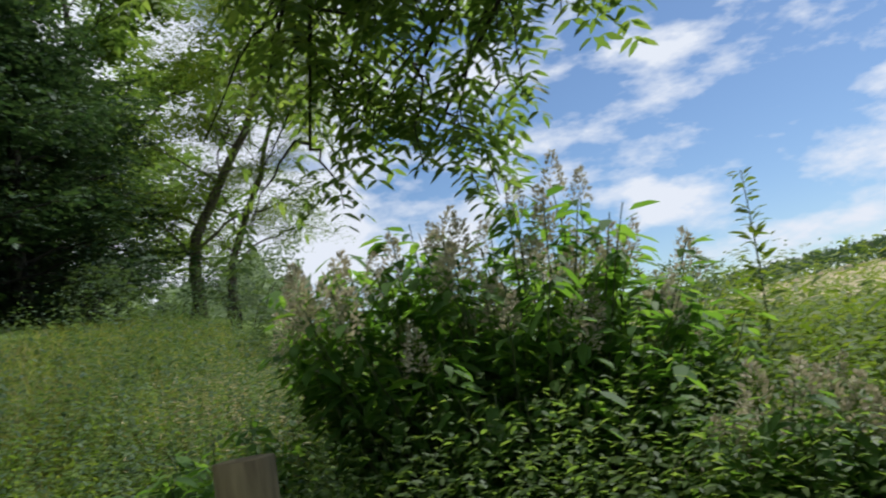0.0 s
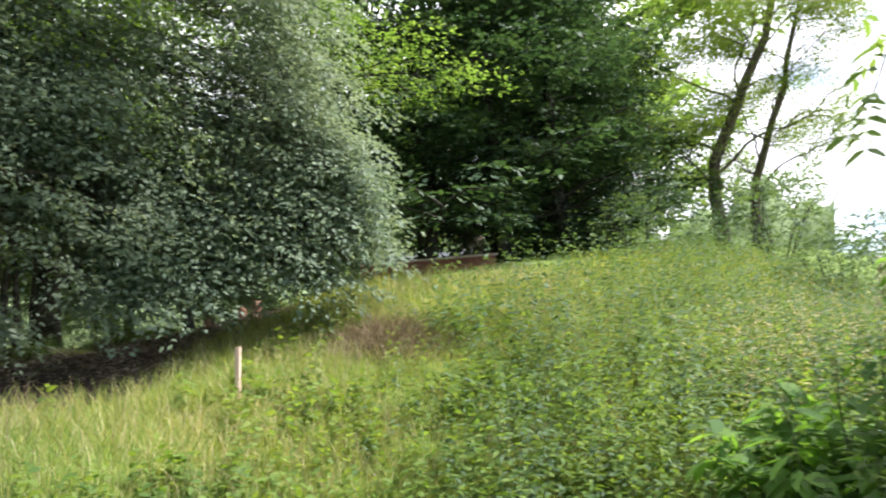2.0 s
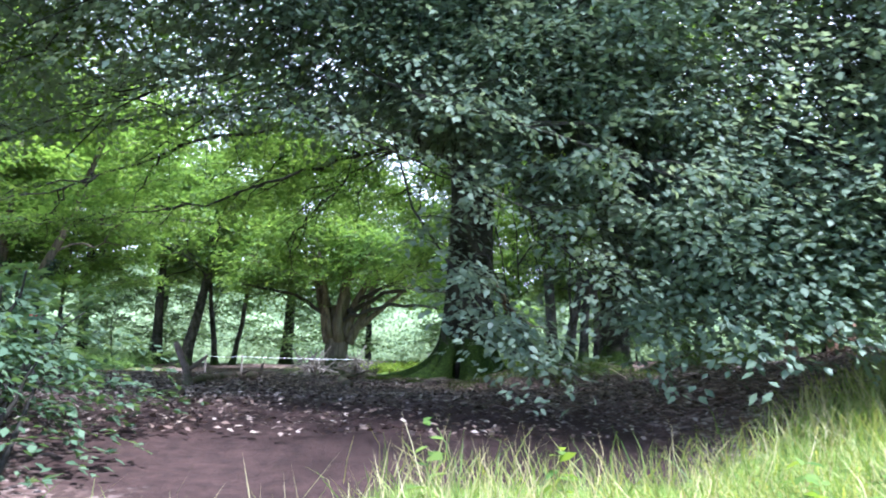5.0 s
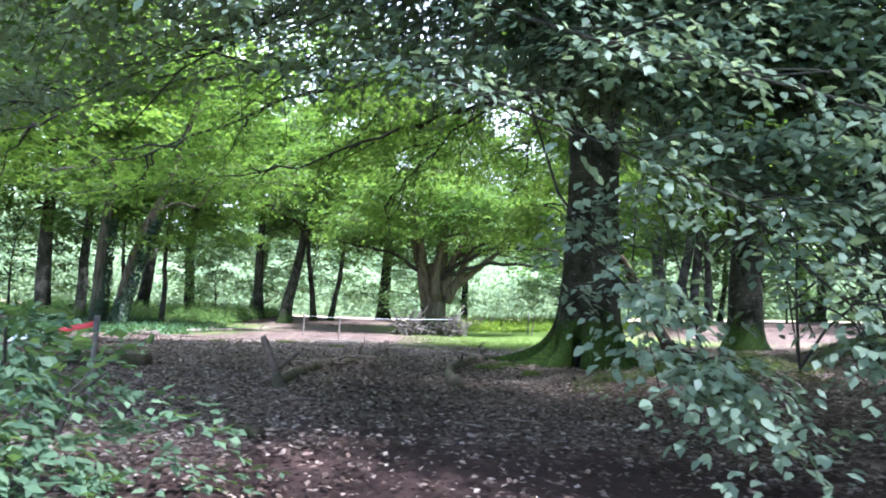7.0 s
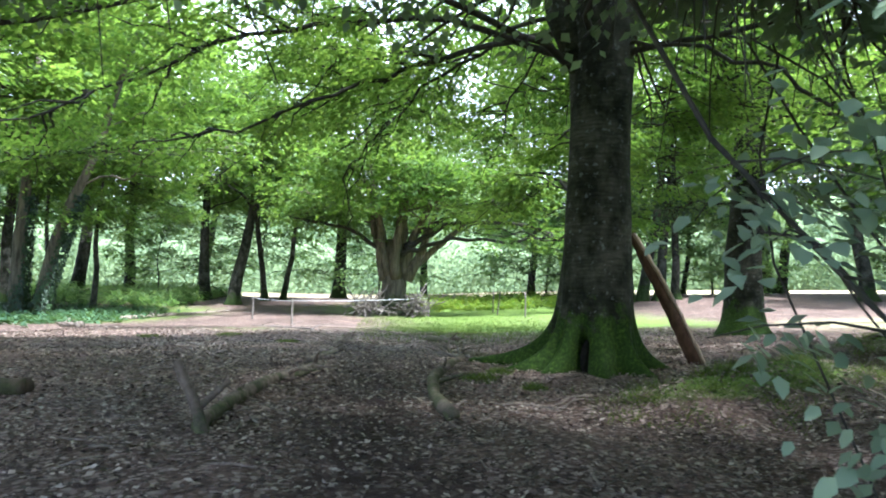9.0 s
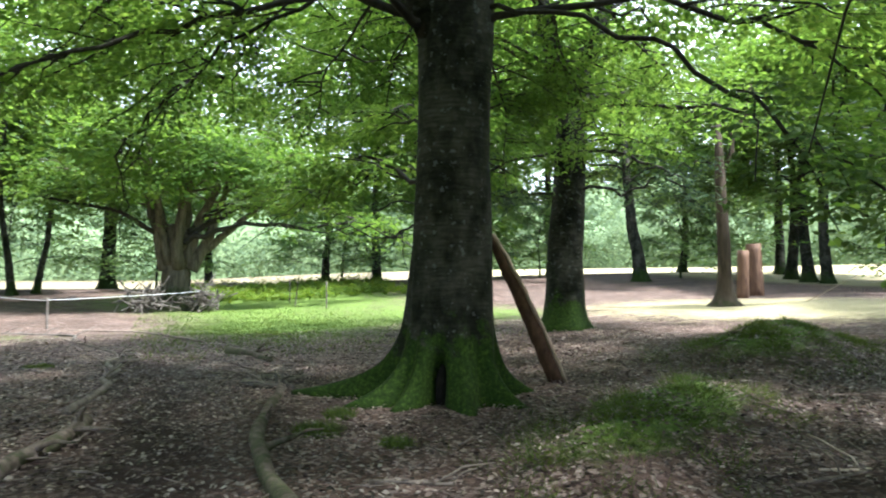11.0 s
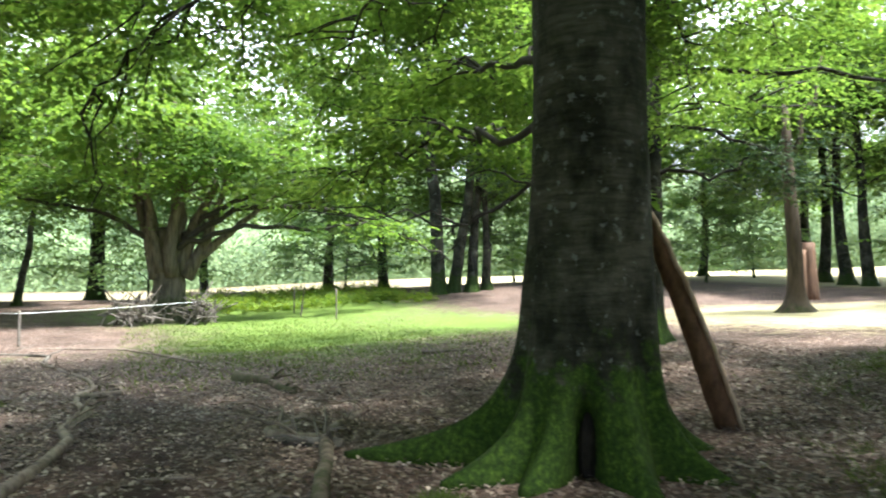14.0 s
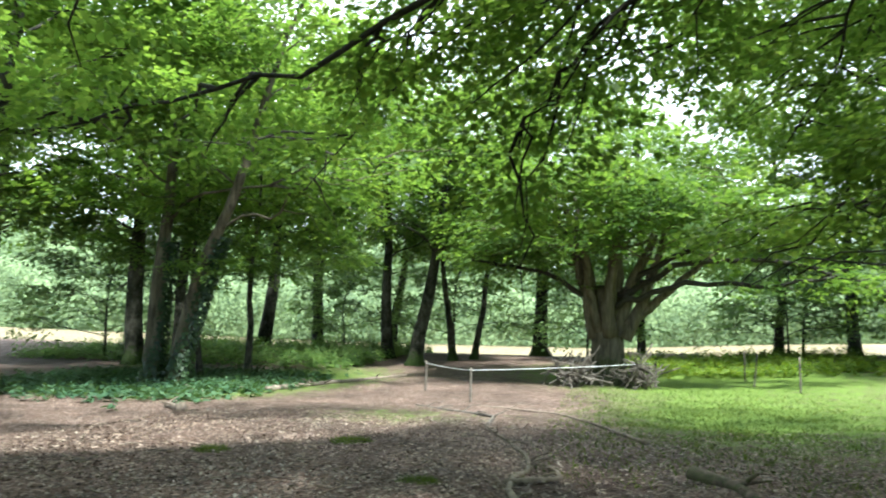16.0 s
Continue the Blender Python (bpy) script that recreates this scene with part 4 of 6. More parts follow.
    part("hanging_leaves", crown_mesh(rng, an, hd, rng.uniform(0.35, 0.75, len(an)), 17, 0.078, BEECH_LEAF, "hanging_leaves", RHOMB, 0.3, clear), tree)
    an, hd = np.concatenate(near_at + slant_at), np.concatenate(near_to + slant_to)

    def off_the_way(p):
        wx, wy, wz = p[:, 0] + BX, p[:, 1] + BY, p[:, 2] + g0
        return ~((np.abs(wy - 2.6) < 0.8) & (wz - ground(wx, wy) < 2.1))

    part("hanging_leaves", crown_mesh(rng, an, hd, rng.uniform(0.2, 0.42, len(an)), 6, 0.066, BEECH_LEAF, "hanging_leaves", HEX, 0.3, off_the_way), tree)


TAPE_GREY = plain_material("lichen", (0.22, 0.23, 0.21), (0.42, 0.43, 0.4), 30, 0.9)
build_beech()

# the forked beech behind it
fork = build_tree("forked_beech", 21, 14, 0.46, limbs=14, reach=6.5, bark=BEECH_BARK, leafmat=WOOD_LEAF, leaf=0.13, per=16, n_sprays=1300, label="dark forked beech with a mossy foot",
                  stems=[((0, 0, 0), (-0.1, 0.25), 0.53, 1.0), ((-0.08, 0.1, 5.3), (-0.5, -1.1), 1.0, 0.6), ((-0.08, 0.3, 5.3), (0.8, 1.9), 0.95, 0.6)], rise=0.05, first=5.4, wander=0.02)
stand(fork, -25.2, 11.1, 0, 1, True)

def fork_boughs():
    """Low crooked boughs round the forked beech's stem, the crown's shade put into their dark leaf colour."""
    rng = np.random.default_rng(26)
    an, hd = [], []
    for pts, r in ((((0, 0.2, 5.1), (1.2, 1.8, 5.3), (2.4, 3.4, 4.9), (3.4, 4.9, 4.5), (4.2, 6.2, 4.4)), 0.07), (((0, 0, 4.2), (-0.8, -1.1, 4.0), (-1.3, -1.8, 3.7), (-1.9, -2.6, 3.6)), 0.05),
                   (((0, 0.2, 3.3), (0.9, 1.2, 3.2), (1.4, 1.9, 3.6), (1.9, 2.7, 3.7)), 0.045), (((0, 0, 3.2), (-0.6, -1.0, 3.3), (-1.0, -1.6, 3.1)), 0.04),
                   (((0.1, 0.2, 4.3), (1.0, 1.3, 4.0), (1.5, 2.1, 3.4), (1.7, 2.3, 2.9)), 0.05), (((0, -0.1, 5.0), (-1.2, -1.8, 5.4), (-2.2, -3.4, 5.2)), 0.06)):
        c = soften(soften(np.array(pts, float)))
        c[1:-1] += rng.normal(0, 0.06, c[1:-1].shape)
        tb = Tubes()
        tb.add(c, np.linspace(r, 0.012, len(c)), 7)
        for q in range(8):
            k = int(rng.integers(len(c) // 4, len(c)))
            c2 = curve(rng, c[k], c[k] + np.array([rng.normal(0.1, 0.5), rng.normal(0.1, 0.6), rng.uniform(-0.45, 0.25)]), 0.08, 5)
            tb.add(c2, np.linspace(0.018, 0.005, 5), 5)
            an.append(c2[rng.integers(1, 5, 7)] + rng.normal(0, 0.2, (7, 3)) * np.array([1, 1, 0.4]))
            hd.append(np.stack([rng.normal(0, 1, 7), rng.normal(0, 1, 7), rng.normal(-0.1, 0.15, 7)], -1))
        part("limb", tb.mesh("limb", TWIG), fork)
    an, hd = np.concatenate(an), np.concatenate(hd)
    part("shaded_lower_crown", crown_mesh(rng, an, hd, rng.uniform(0.45, 0.8, len(an)), 13, 0.11, DARK_LEAF, "shaded_lower_crown"), fork)


fork_boughs()

# the old pollard with its brush pile
pollard = build_tree("pollard_tree", 5, 10, 0.72, 4.6, 7, 4.6, ROUGH_BARK, WOOD_LEAF, 0.18, 18, 1250, label="squat old pollard with many upright stems",
                     stems=[((0, 0, 0), (0.1, 0.0), 0.45, 0.95), ((0.2, 0.35, 2.0), (0.8, 2.4), 0.9, 0.4), ((-0.2, -0.3, 2.2), (0.2, -1.6), 0.95, 0.4), ((0, 0.1, 2.6), (0.4, 0.6), 1.0, 0.55), ((0.3, -0.2, 2.0), (1.8, -1.3), 0.8, 0.3), ((0.1, 0.4, 1.8), (0.5, 3.9), 0.7, 0.3), ((0.25, -0.5, 1.7), (0.3, -1.5), 0.85, 0.36), ((0.3, 0.55, 1.7), (0.4, 1.4), 0.85, 0.38), ((0.45, 0.1, 1.8), (0.9, 0.4), 0.9, 0.4), ((0.4, -0.3, 1.9), (0.8, -0.7), 0.9, 0.34)], rise=0.02)
def pollard_limbs():
    """The long level limbs that the pollard stretches over the glade."""
    rng = np.random.default_rng(25)
    an, hd = [], []
    for pts in (((0.3, 0.5, 3.4), (0.6, 2.5, 4.9), (1.0, 5.2, 6.0), (1.4, 8.6, 6.8)), ((0.4, 0.5, 3.2), (0.9, 2.6, 4.6), (1.2, 6.0, 4.7), (1.0, 9.0, 3.7), (0.8, 11.6, 2.5)),
                ((0.3, -0.5, 3.2), (1.0, -2.5, 4.2), (1.6, -5.5, 4.6)), ((0.5, 0.3, 2.9), (1.6, 2.4, 3.7), (2.0, 5.2, 3.5), (2.2, 8.0, 3.9))):
        c = soften(soften(np.array(pts, float)))
        c[1:-1] += rng.normal(0, 0.07, c[1:-1].shape)
        tb = Tubes()
        tb.add(c, np.linspace(0.14, 0.03, len(c)), 8)
        for q in range(9):
            k = int(rng.integers(len(c) // 3, len(c)))
            e = c[k] + np.array([rng.normal(0, 0.9), rng.normal(0.5, 0.8), rng.uniform(-0.6, 0.4)])
            c2 = curve(rng, c[k], e, 0.1, 5)
            tb.add(c2, np.linspace(0.03, 0.008, 5), 5)
            an.append(c2[rng.integers(1, 5, 9)] + rng.normal(0, 0.3, (9, 3)))
            hd.append(np.stack([rng.normal(0, 1, 9), rng.normal(0.3, 1, 9), rng.normal(-0.1, 0.2, 9)], -1))
        part("limb", tb.mesh("limb", TWIG), pollard)
    an, hd = np.concatenate(an), np.concatenate(hd)
    part("crown", crown_mesh(rng, an, hd, rng.uniform(0.6, 1.0, len(an)), 13, 0.17, WOOD_LEAF), pollard)


pollard_limbs()
stand(pollard, -44.0, 2.9, 0, 1, True)

# trees of the wood
tall = build_tree("woodland_tree", 11, 16, 0.34, 4.6, 13, 6.0, DARK_BARK, WOOD_LEAF, 0.23, 18, 1300, label="tall slender woodland tree with dark bark")
stand(tall, -53.0, -8.4, 0, 1, True)
leaning = build_tree("leaning_tree", 12, 15, 0.36, 5.0, 13, 6.5, DARK_BARK, WOOD_LEAF, 0.23, 18, 1300, lean=(0.3, 1.5), label="dark leaning woodland tree with spreading limbs")
stand(leaning, -49.5, -6.0, 0, 1, True)
slim = build_tree("slim_tree", 13, 14, 0.2, 4.4, 11, 5.0, DARK_BARK, WOOD_LEAF, 0.22, 18, 760, lean=(0.2, -0.6), label="slim dark woodland tree")
stand(slim, -52.8, -4.8, 0, 1, True)
stand(slim, -54.0, -3.9, 110, 0.95)
ivy = build_tree("ivy_clad_tree", 14, 15, 0.27, 4.6, 11, 6.5, ROUGH_BARK, WOOD_LEAF, 0.19, 18, 1250, label="twin-stemmed tree with ivy round its foot",
                 stems=[((0, -0.35, 0), (-0.3, 0.2), 1.0, 1.0), ((0.1, 0.4, 0), (0.2, 3.6), 1.0, 0.9)])
stand(ivy, -35.5, -10.3, 0, 1, True)
for x, y, rz, s in ((-62, -1.0, 40, 1.4), (-58, 16, 200, 1.0), (-46.6, 41.3, 10, 1.1), (-43.2, 39, 190, 1.1),
                   (-41.1, 38.1, 300, 1.0), (-31.8, 38.0, 60, 1.3), (-57.6, 41.5, 90, 1.0), (-45, -18, 20, 1.25), (-58, -18, 120, 1.3), (-20, -9, 250, 0.9)):
    stand(tall, x, y, rz, s)
for x, y, rz, s in ((-48.5, 30.6, 100, 1.2), (-62, 33, 20, 1.2), (-66, -12, 60, 1.1), (-38, -22, 150, 1.0), (-52, 20.5, 250, 0.8), (-30.0, -12.8, 0, 1.0), (-16.5, -10.5, 0, 1.0), (-22, -20, 60, 1.2)):
    stand(leaning, x, y, rz, s)
for x, y, rz, s in ((-50.8, 17.0, 0, 2.0), (-51.4, 18.1, 90, 1.7), (-51.0, 19.1, 170, 1.6), (-39.5, -9.6, 60, 0.7), (-37.8, -10.4, 10, 0.6), (-64, 26, 60, 1.1), (-37, 45, 220, 1.2), (-24, 44, 20, 1.3)):
    stand(slim, x, y, rz, s)
# the closed wall of trees round the wood
far_tree = build_tree("edge_tree", 19, 19, 0.3, 4.6, 16, 6.5, DARK_BARK, WOOD_LEAF, 0.36, 15, 1000, label="leafy tree at the far edge of the wood", rise=0.1, shells=0.7, spray=1.6)
far_tree["group"] = "trees at the wood's edge"
stand(far_tree, -66, 5.5, 0, 1, True)
rt = np.random.default_rng(23)
for x, y in ((-62, -16), (-46, -27), (-30, -26), (-70, 15), (-62, 32), (-52, 46), (-38, 50), (-24, 50), (-15, -21)):
    stand(far_tree, x, y, rt.uniform(0, 360), rt.uniform(1.1, 1.5))
for x, y in ((-46, -16.5),):
    stand(far_tree, x, y, rt.uniform(0, 360), rt.uniform(0.8, 1.05))
huge = build_tree("great_oak", 15, 17, 0.95, 4.5, 13, 8.0, ROUGH_BARK, WOOD_LEAF, 0.27, 13, 700, label="massive old tree with deeply furrowed bark")
stand(huge, -25.6, 34.2, 0, 1, True)

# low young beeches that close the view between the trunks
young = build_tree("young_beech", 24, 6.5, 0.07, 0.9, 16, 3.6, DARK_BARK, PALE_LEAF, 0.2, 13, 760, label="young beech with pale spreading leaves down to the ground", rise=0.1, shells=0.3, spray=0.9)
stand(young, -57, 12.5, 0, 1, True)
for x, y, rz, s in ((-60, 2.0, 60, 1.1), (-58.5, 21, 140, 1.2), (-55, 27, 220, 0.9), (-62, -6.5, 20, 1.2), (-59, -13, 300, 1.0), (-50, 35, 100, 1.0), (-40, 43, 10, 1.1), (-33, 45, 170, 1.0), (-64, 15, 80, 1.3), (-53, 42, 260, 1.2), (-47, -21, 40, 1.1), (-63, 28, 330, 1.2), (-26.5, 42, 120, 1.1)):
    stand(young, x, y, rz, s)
# one more tree, added only to shade the tarpaulin and log seats
stand(tall, -14.8, 29.5, 20, 1.25)

# dark trees along the fence, the pale willow beyond the meadow
dark = build_tree("dark_tree", 16, 16, 0.42, 1.2, 24, 5.6, DARK_BARK, DARK_LEAF, 0.25, 15, 1500, label="dense dark evergreen-looking tree", rise=0.0, shells=0.5)
stand(dark, -13.2, 15.4, 0, 0.72, True)
for x, y, rz, sc in ((-11.9, 17.0, 80, 0.85), (-10.9, 18.4, 170, 0.8), (-14.2, 20.0, 30, 0.95), (-12.6, 21.6, 300, 0.9), (-14.5, 24.5, 100, 1.1)):
    stand(dark, x, y, rz, sc)
willow = build_tree("pale_willow", 17, 15, 0.24, 1.6, 17, 4.6, ROUGH_BARK, LIGHT_LEAF, 0.1, 14, 3000, lean=(5.0, 0.6), label="slender willow with leaning limbs and small pale leaves", rise=0.45, spray=0.9, shells=0.35, wander=0.16)
stand(willow, -9.2, 26.0, 0, 1, True)
stand(willow, -8.4, 27.5, 330, 0.75)


# ---- bushes and rough growth ----
def bush_mesh(rng, w, d, h, n, leaf, mat, name="leaves", shape=RHOMB, per=10):
    az, u = rng.uniform(0, 2 * np.pi, n), rng.random(n) ** 0.5
    z = rng.random(n) ** 0.7 * h
    k = np.sqrt(np.clip(1 - (z / h) ** 2.2, 0.05, 1)) * (1 + 0.25 * np.sin(3 * az + 5 * z))
    p = np.stack([np.cos(az) * u * w * k, np.sin(az) * u * d * k, z], -1)
    hd = np.stack([np.cos(az), np.sin(az), rng.normal(0.1, 0.4, n)], -1)
    return crown_mesh(rng, p, hd, rng.uniform(0.25, 0.5, n) * max(0.6, h * 0.5), per, leaf, mat, name, shape, 0.35)


def build_bush(name, seed, w, d, h, n, leaf, mat, label, stems=14, category="bush"):
    rng = np.random.default_rng(seed)
    b = new(name)
    tb = Tubes()
    for i in range(stems):
        a = rng.uniform(0, 6.28)
        tb.add(curve(rng, (math.cos(a) * w * 0.2, math.sin(a) * d * 0.2, -0.1), (math.cos(a) * w * 0.7, math.sin(a) * d * 0.7, h * rng.uniform(0.5, 0.95)), 0.1 * h, 6), np.linspace(0.02, 0.005, 6), 5)
    part("stem_mass", tb.mesh("stem_mass", TWIG), b)
    part("leaves", bush_mesh(rng, w, d, h, n, leaf, mat), b)
    return tagged(b, label, category)


def build_hedge():
    """The sunlit hedge and tree line beyond the fields, one mass of leaf clumps, haze put into their pale colour."""
    rng = np.random.default_rng(29)
    n = 110000
    a = radians(-80) + rng.random(n) * radians(168)
    back = rng.random(n) < 0.45
    r = 103 + 6 * np.sin(a * 5) + rng.normal(0, 2.2, n) + np.where(back, 30, 0)
    top = 9.0 + 2.2 * np.sin(a * 23) + 1.6 * np.sin(a * 41 + 1) + 1.2 * np.sin(a * 7 + 2)
    top = np.where(back, top * 2.8, top)
    u = rng.random(n) ** 0.75
    x, y = -22 - np.cos(a) * r * 0.85, 5 + np.sin(a) * r
    p = np.stack([x, y, ground(x, y) + u * top], -1)
    inward = np.stack([np.cos(a), -np.sin(a), 0.7 + 0 * a], -1)
    s = rng.uniform(0.25, 0.5, n) * np.where(back, 1.8, 1.0)
    me = leaves("far_hedge", p, rng.normal(0, 1, (n, 3)), inward + rng.normal(0, 0.16, (n, 3)), s, s * 0.8, HAZY_HEDGE_LEAF, RHOMB)
    k = 320
    t = np.linspace(radians(-80), radians(88), k)
    # added backing sheets in the same hazy green, so leaf gaps don't go dark
    for name, base, top, label in (("hedge_backing", 106, 8.0, "added backing sheet behind the hedge leaves, pale as if hazy"), ("tree_line_backing", 136, 20.0, "added backing sheet behind the far tree line, pale as if hazy")):
        rr = base + 6 * np.sin(t * 5)
        hx, hy = -22 - np.cos(t) * rr * 0.85, 5 + np.sin(t) * rr
        steps = 9
        u = np.linspace(0, 1, steps)[:, None]
        lump = 1 + 0.16 * np.sin(t * 23) + 0.1 * np.sin(t * 61 + 2) + 0.07 * np.sin(t * 131)
        lev = -0.5 + u * top * lump[None]
        out = top * 0.5 * u ** 3 + 1.1 * np.sin(t * 97 + 9 * u) * np.sin(14 * u + t * 41) * np.sin(np.pi * u)
        v = np.stack([hx - np.cos(t) * out, hy + np.sin(t) * out, ground(hx, hy) + lev], -1).reshape(-1, 3)
        i = (np.arange(steps - 1)[:, None] * k + np.arange(k - 1)[None]).ravel()
        core = from_arrays(name, v, np.stack([i, i + 1, i + k + 1, i + k], -1), HAZY_HEDGE_BACKING, True)
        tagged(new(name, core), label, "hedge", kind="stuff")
    tagged(new("far_hedge", me), "sunlit green hedge beyond the fields, haze put into its pale colour", "hedge", kind="stuff")


build_hedge()


def build_ivy():
    """Ivy climbing the foot of the twin-stemmed tree."""
    rng = np.random.default_rng(30)
    n = 4600
    z = rng.random(n) ** 1.2 * 4.6
    az = rng.uniform(0, 6.28, n)
    stem = rng.random(n) < 0.5
    r = 0.24 + 0.09 * rng.random(n) + 0.6 * np.exp(-z / 0.3) * rng.random(n)
    cx = np.where(stem, -0.3 * z / 12, 0.1 + 0.2 * z / 12)
    cy = np.where(stem, -0.35 + 0.2 * z / 12, 0.4 + 3.6 * (z / 12) ** 1.1)
    p = np.stack([cx + np.cos(az) * r, cy + np.sin(az) * r, z], -1)
    me = leaves("ivy", p, np.stack([np.cos(az) * 0.4, np.sin(az) * 0.4, -np.ones(n)], -1), np.stack([np.cos(az), np.sin(az), np.full(n, 0.3)], -1) + rng.normal(0, 0.3, (n, 3)), rng.uniform(0.08, 0.14, n), 0.09, IVY_LEAF, HEX)
    part("ivy", me, ivy, "dark glossy ivy on the bark")


build_ivy()


def build_curved_tree():
    t = empty("curved_tree", -32.3, 34.4)
    g = gz(-32.3, 34.4)
    rng = np.random.default_rng(31)
    tb = Tubes()
    pts = np.array([(0.5, 0.25, -0.15), (0.0, 0.0, 0.3), (-0.75, -0.35, 0.62), (-1.45, -0.75, 1.35), (-1.5, -0.85, 2.4), (-1.15, -0.7, 3.6), (-1.3, -0.5, 5.5), (-0.9, -0.2, 7.5)])
    k = np.linspace(0, 7, 22)
    c = np.stack([np.interp(k, np.arange(8), pts[:, j]) for j in range(3)], -1)
    c[1:-1] = (c[:-2] + 2 * c[1:-1] + c[2:]) / 4
    tb.add(c, np.linspace(0.42, 0.12, 22), 12)
    part("trunk", tb.mesh("trunk", DARK_BARK), t)
    an = np.array([(-1.2, -0.5, 6.0)]) + rng.normal(0, 1, (260, 3)) * np.array([2.2, 2.2, 1.3])
    part("crown", crown_mesh(rng, an, rng.normal(0, 1, (260, 3)) * np.array([1, 1, 0.2]), 1.0, 13, 0.2, WOOD_LEAF), t)
    tagged(t, "small tree with a swept, curved dark trunk", "tree", "woodland trees")


build_curved_tree()


# ---- the meadow's edge ----
def build_post():
    post = empty("fence_post", -1.66, 3.32)
    tagged(post, "weathered round wooden fence post with a sawn top", "post")
    g = gz(-1.66, 3.32)
    tb = Tubes()
    zs = np.linspace(-0.2, 0.03 - g, 9)
    tb.add(np.stack([0 * zs, 0 * zs, zs], -1), np.full(9, 0.098), 22, lambda p, a: 1 + 0.03 * np.sin(3 * a + p[:, 2:3] * 2) + 0.02 * np.sin(8 * a + 1))
    part("shaft", tb.mesh("shaft", POST_WOOD), post)
    post.rotation_euler = (0, radians(-1), 0)


build_post()


def build_stake():
    s = empty("wooden_stake", -7.55, 5.6)
    tagged(s, "short pale square wooden stake in the grass", "stake")
    bm = bmesh.new()
    bmesh.ops.create_cube(bm, size=1)
    bmesh.ops.scale(bm, vec=(0.045, 0.045, 0.75), verts=bm.verts)
    bmesh.ops.bevel(bm, geom=bm.edges[:], offset=0.004, segments=1, affect="EDGES")
    bmesh.ops.translate(bm, vec=(0, 0, 0.15), verts=bm.verts)
    bm_part("shaft", bm, STAKE_WOOD, s)
    s.rotation_euler = (radians(-2), radians(2), radians(30))


build_stake()


def build_fence():
    """A low boarded fence on the bank under the dark trees."""
    f = empty("timber_fence", -12.6, 14.8)
    tagged(f, "low fence of red-brown boards with a pale top rail", "fence")
    a, b = Vector((-13.6, 13.2)), Vector((-12.0, 16.4))
    d = (b - a).normalized()
    for k in range(4):
        bm = bmesh.new()
        bmesh.ops.create_cube(bm, size=1)
        bmesh.ops.scale(bm, vec=((b - a).length, 0.03, 0.13), verts=bm.verts)
        bm_part("board", bm, FENCE_WOOD, f).matrix_local = pose(0, 0, 0.12 + k * 0.14, 0, -3, math.degrees(math.atan2(d.y, d.x)))
    bm = bmesh.new()
    bmesh.ops.create_cube(bm, size=1)
    bmesh.ops.scale(bm, vec=((b - a).length + 0.1, 0.1, 0.05), verts=bm.verts)
    bm_part("top_rail", bm, SAWN_PALE, f, "pale weathered top rail").matrix_local = pose(0, 0, 0.64, 0, -3, math.degrees(math.atan2(d.y, d.x)))
    for s in (-0.48, 0, 0.48):
        bm = bmesh.new()
        bmesh.ops.create_cube(bm, size=1)
        bmesh.ops.scale(bm, vec=(0.09, 0.09, 1.2), verts=bm.verts)
        bm_part("post", bm, FENCE_WOOD, f).matrix_local = pose(d.x * s * 3.5 - d.y * 0.07, d.y * s * 3.5 + d.x * 0.07, 0.05, 0, 0, math.degrees(math.atan2(d.y, d.x)))


build_fence()


def scatter(rng, n, x0, x1, y0, y1, mask):
    x, y = rng.uniform(x0, x1, n * 3), rng.uniform(y0, y1, n * 3)
    k = rng.random(n * 3) < mask(x, y)
    return x[k][:n], y[k][:n]


def grass_mesh(rng, x, y, h, w, mat, name, lean=0.45):
    n = len(x)
    p = np.stack([x, y, ground(x, y) - 0.03], -1)
    d = np.concatenate([rng.normal(0, lean, (n, 2)), np.ones((n, 1))], 1)
    up = np.concatenate([rng.normal(0, 1, (n, 2)), np.full((n, 1), 0.1)], 1)
    d, side = unit(d), unit(np.cross(up, d))
    bend = np.cross(d, side)
    h, w = np.broadcast_to(h, n)[:, None], np.broadcast_to(w, n)[:, None]
    mid = p + d * h * 0.55
    tip = p + d * h * 0.9 + bend * h * rng.uniform(0.1, 0.4, (n, 1))
    v = np.stack([p - side * w / 2, p + side * w / 2, mid + side * w * 0.4, mid - side * w * 0.4, tip], 1).reshape(-1, 3)
    i = np.arange(n)[:, None] * 5
    return from_arrays(name, v, np.concatenate([i + [0, 1, 2], i + [0, 2, 3], i + [3, 2, 4]]), mat)


def not_path(x, y):
    return meadow_mask(x, y) * (1 - path_mask(x, y))


def build_grass():
    rng = np.random.default_rng(41)
    x, y = scatter(rng, 120000, -10.5, 3.5, 1.4, 9.5, lambda x, y: not_path(x, y) * (1 - np.exp(-((x + 7.9) / 0.7) ** 2 - ((y - 7.5) / 0.6) ** 2)))
    ob = new("meadow_grass", grass_mesh(rng, x, y, rng.uniform(0.12, 0.38, len(x)), rng.uniform(0.003, 0.008, len(x)), GRASS, "meadow_grass"))
    tagged(ob, "long yellow-green meadow grass on the bank", "grass", kind="stuff")
    x, y = scatter(rng, 45000, -16, 8, 9, 20, lambda x, y: not_path(x, y) * (1 - smooth(-7.5, -9.5, x) * smooth(11, 13, y)))
    ob = new("far_meadow_grass", grass_mesh(rng, x, y, rng.uniform(0.2, 0.5, len(x)), rng.uniform(0.008, 0.018, len(x)), GRASS, "far_meadow_grass"))
    tagged(ob, "tall meadow grass towards the trees", "grass", kind="stuff")


build_grass()


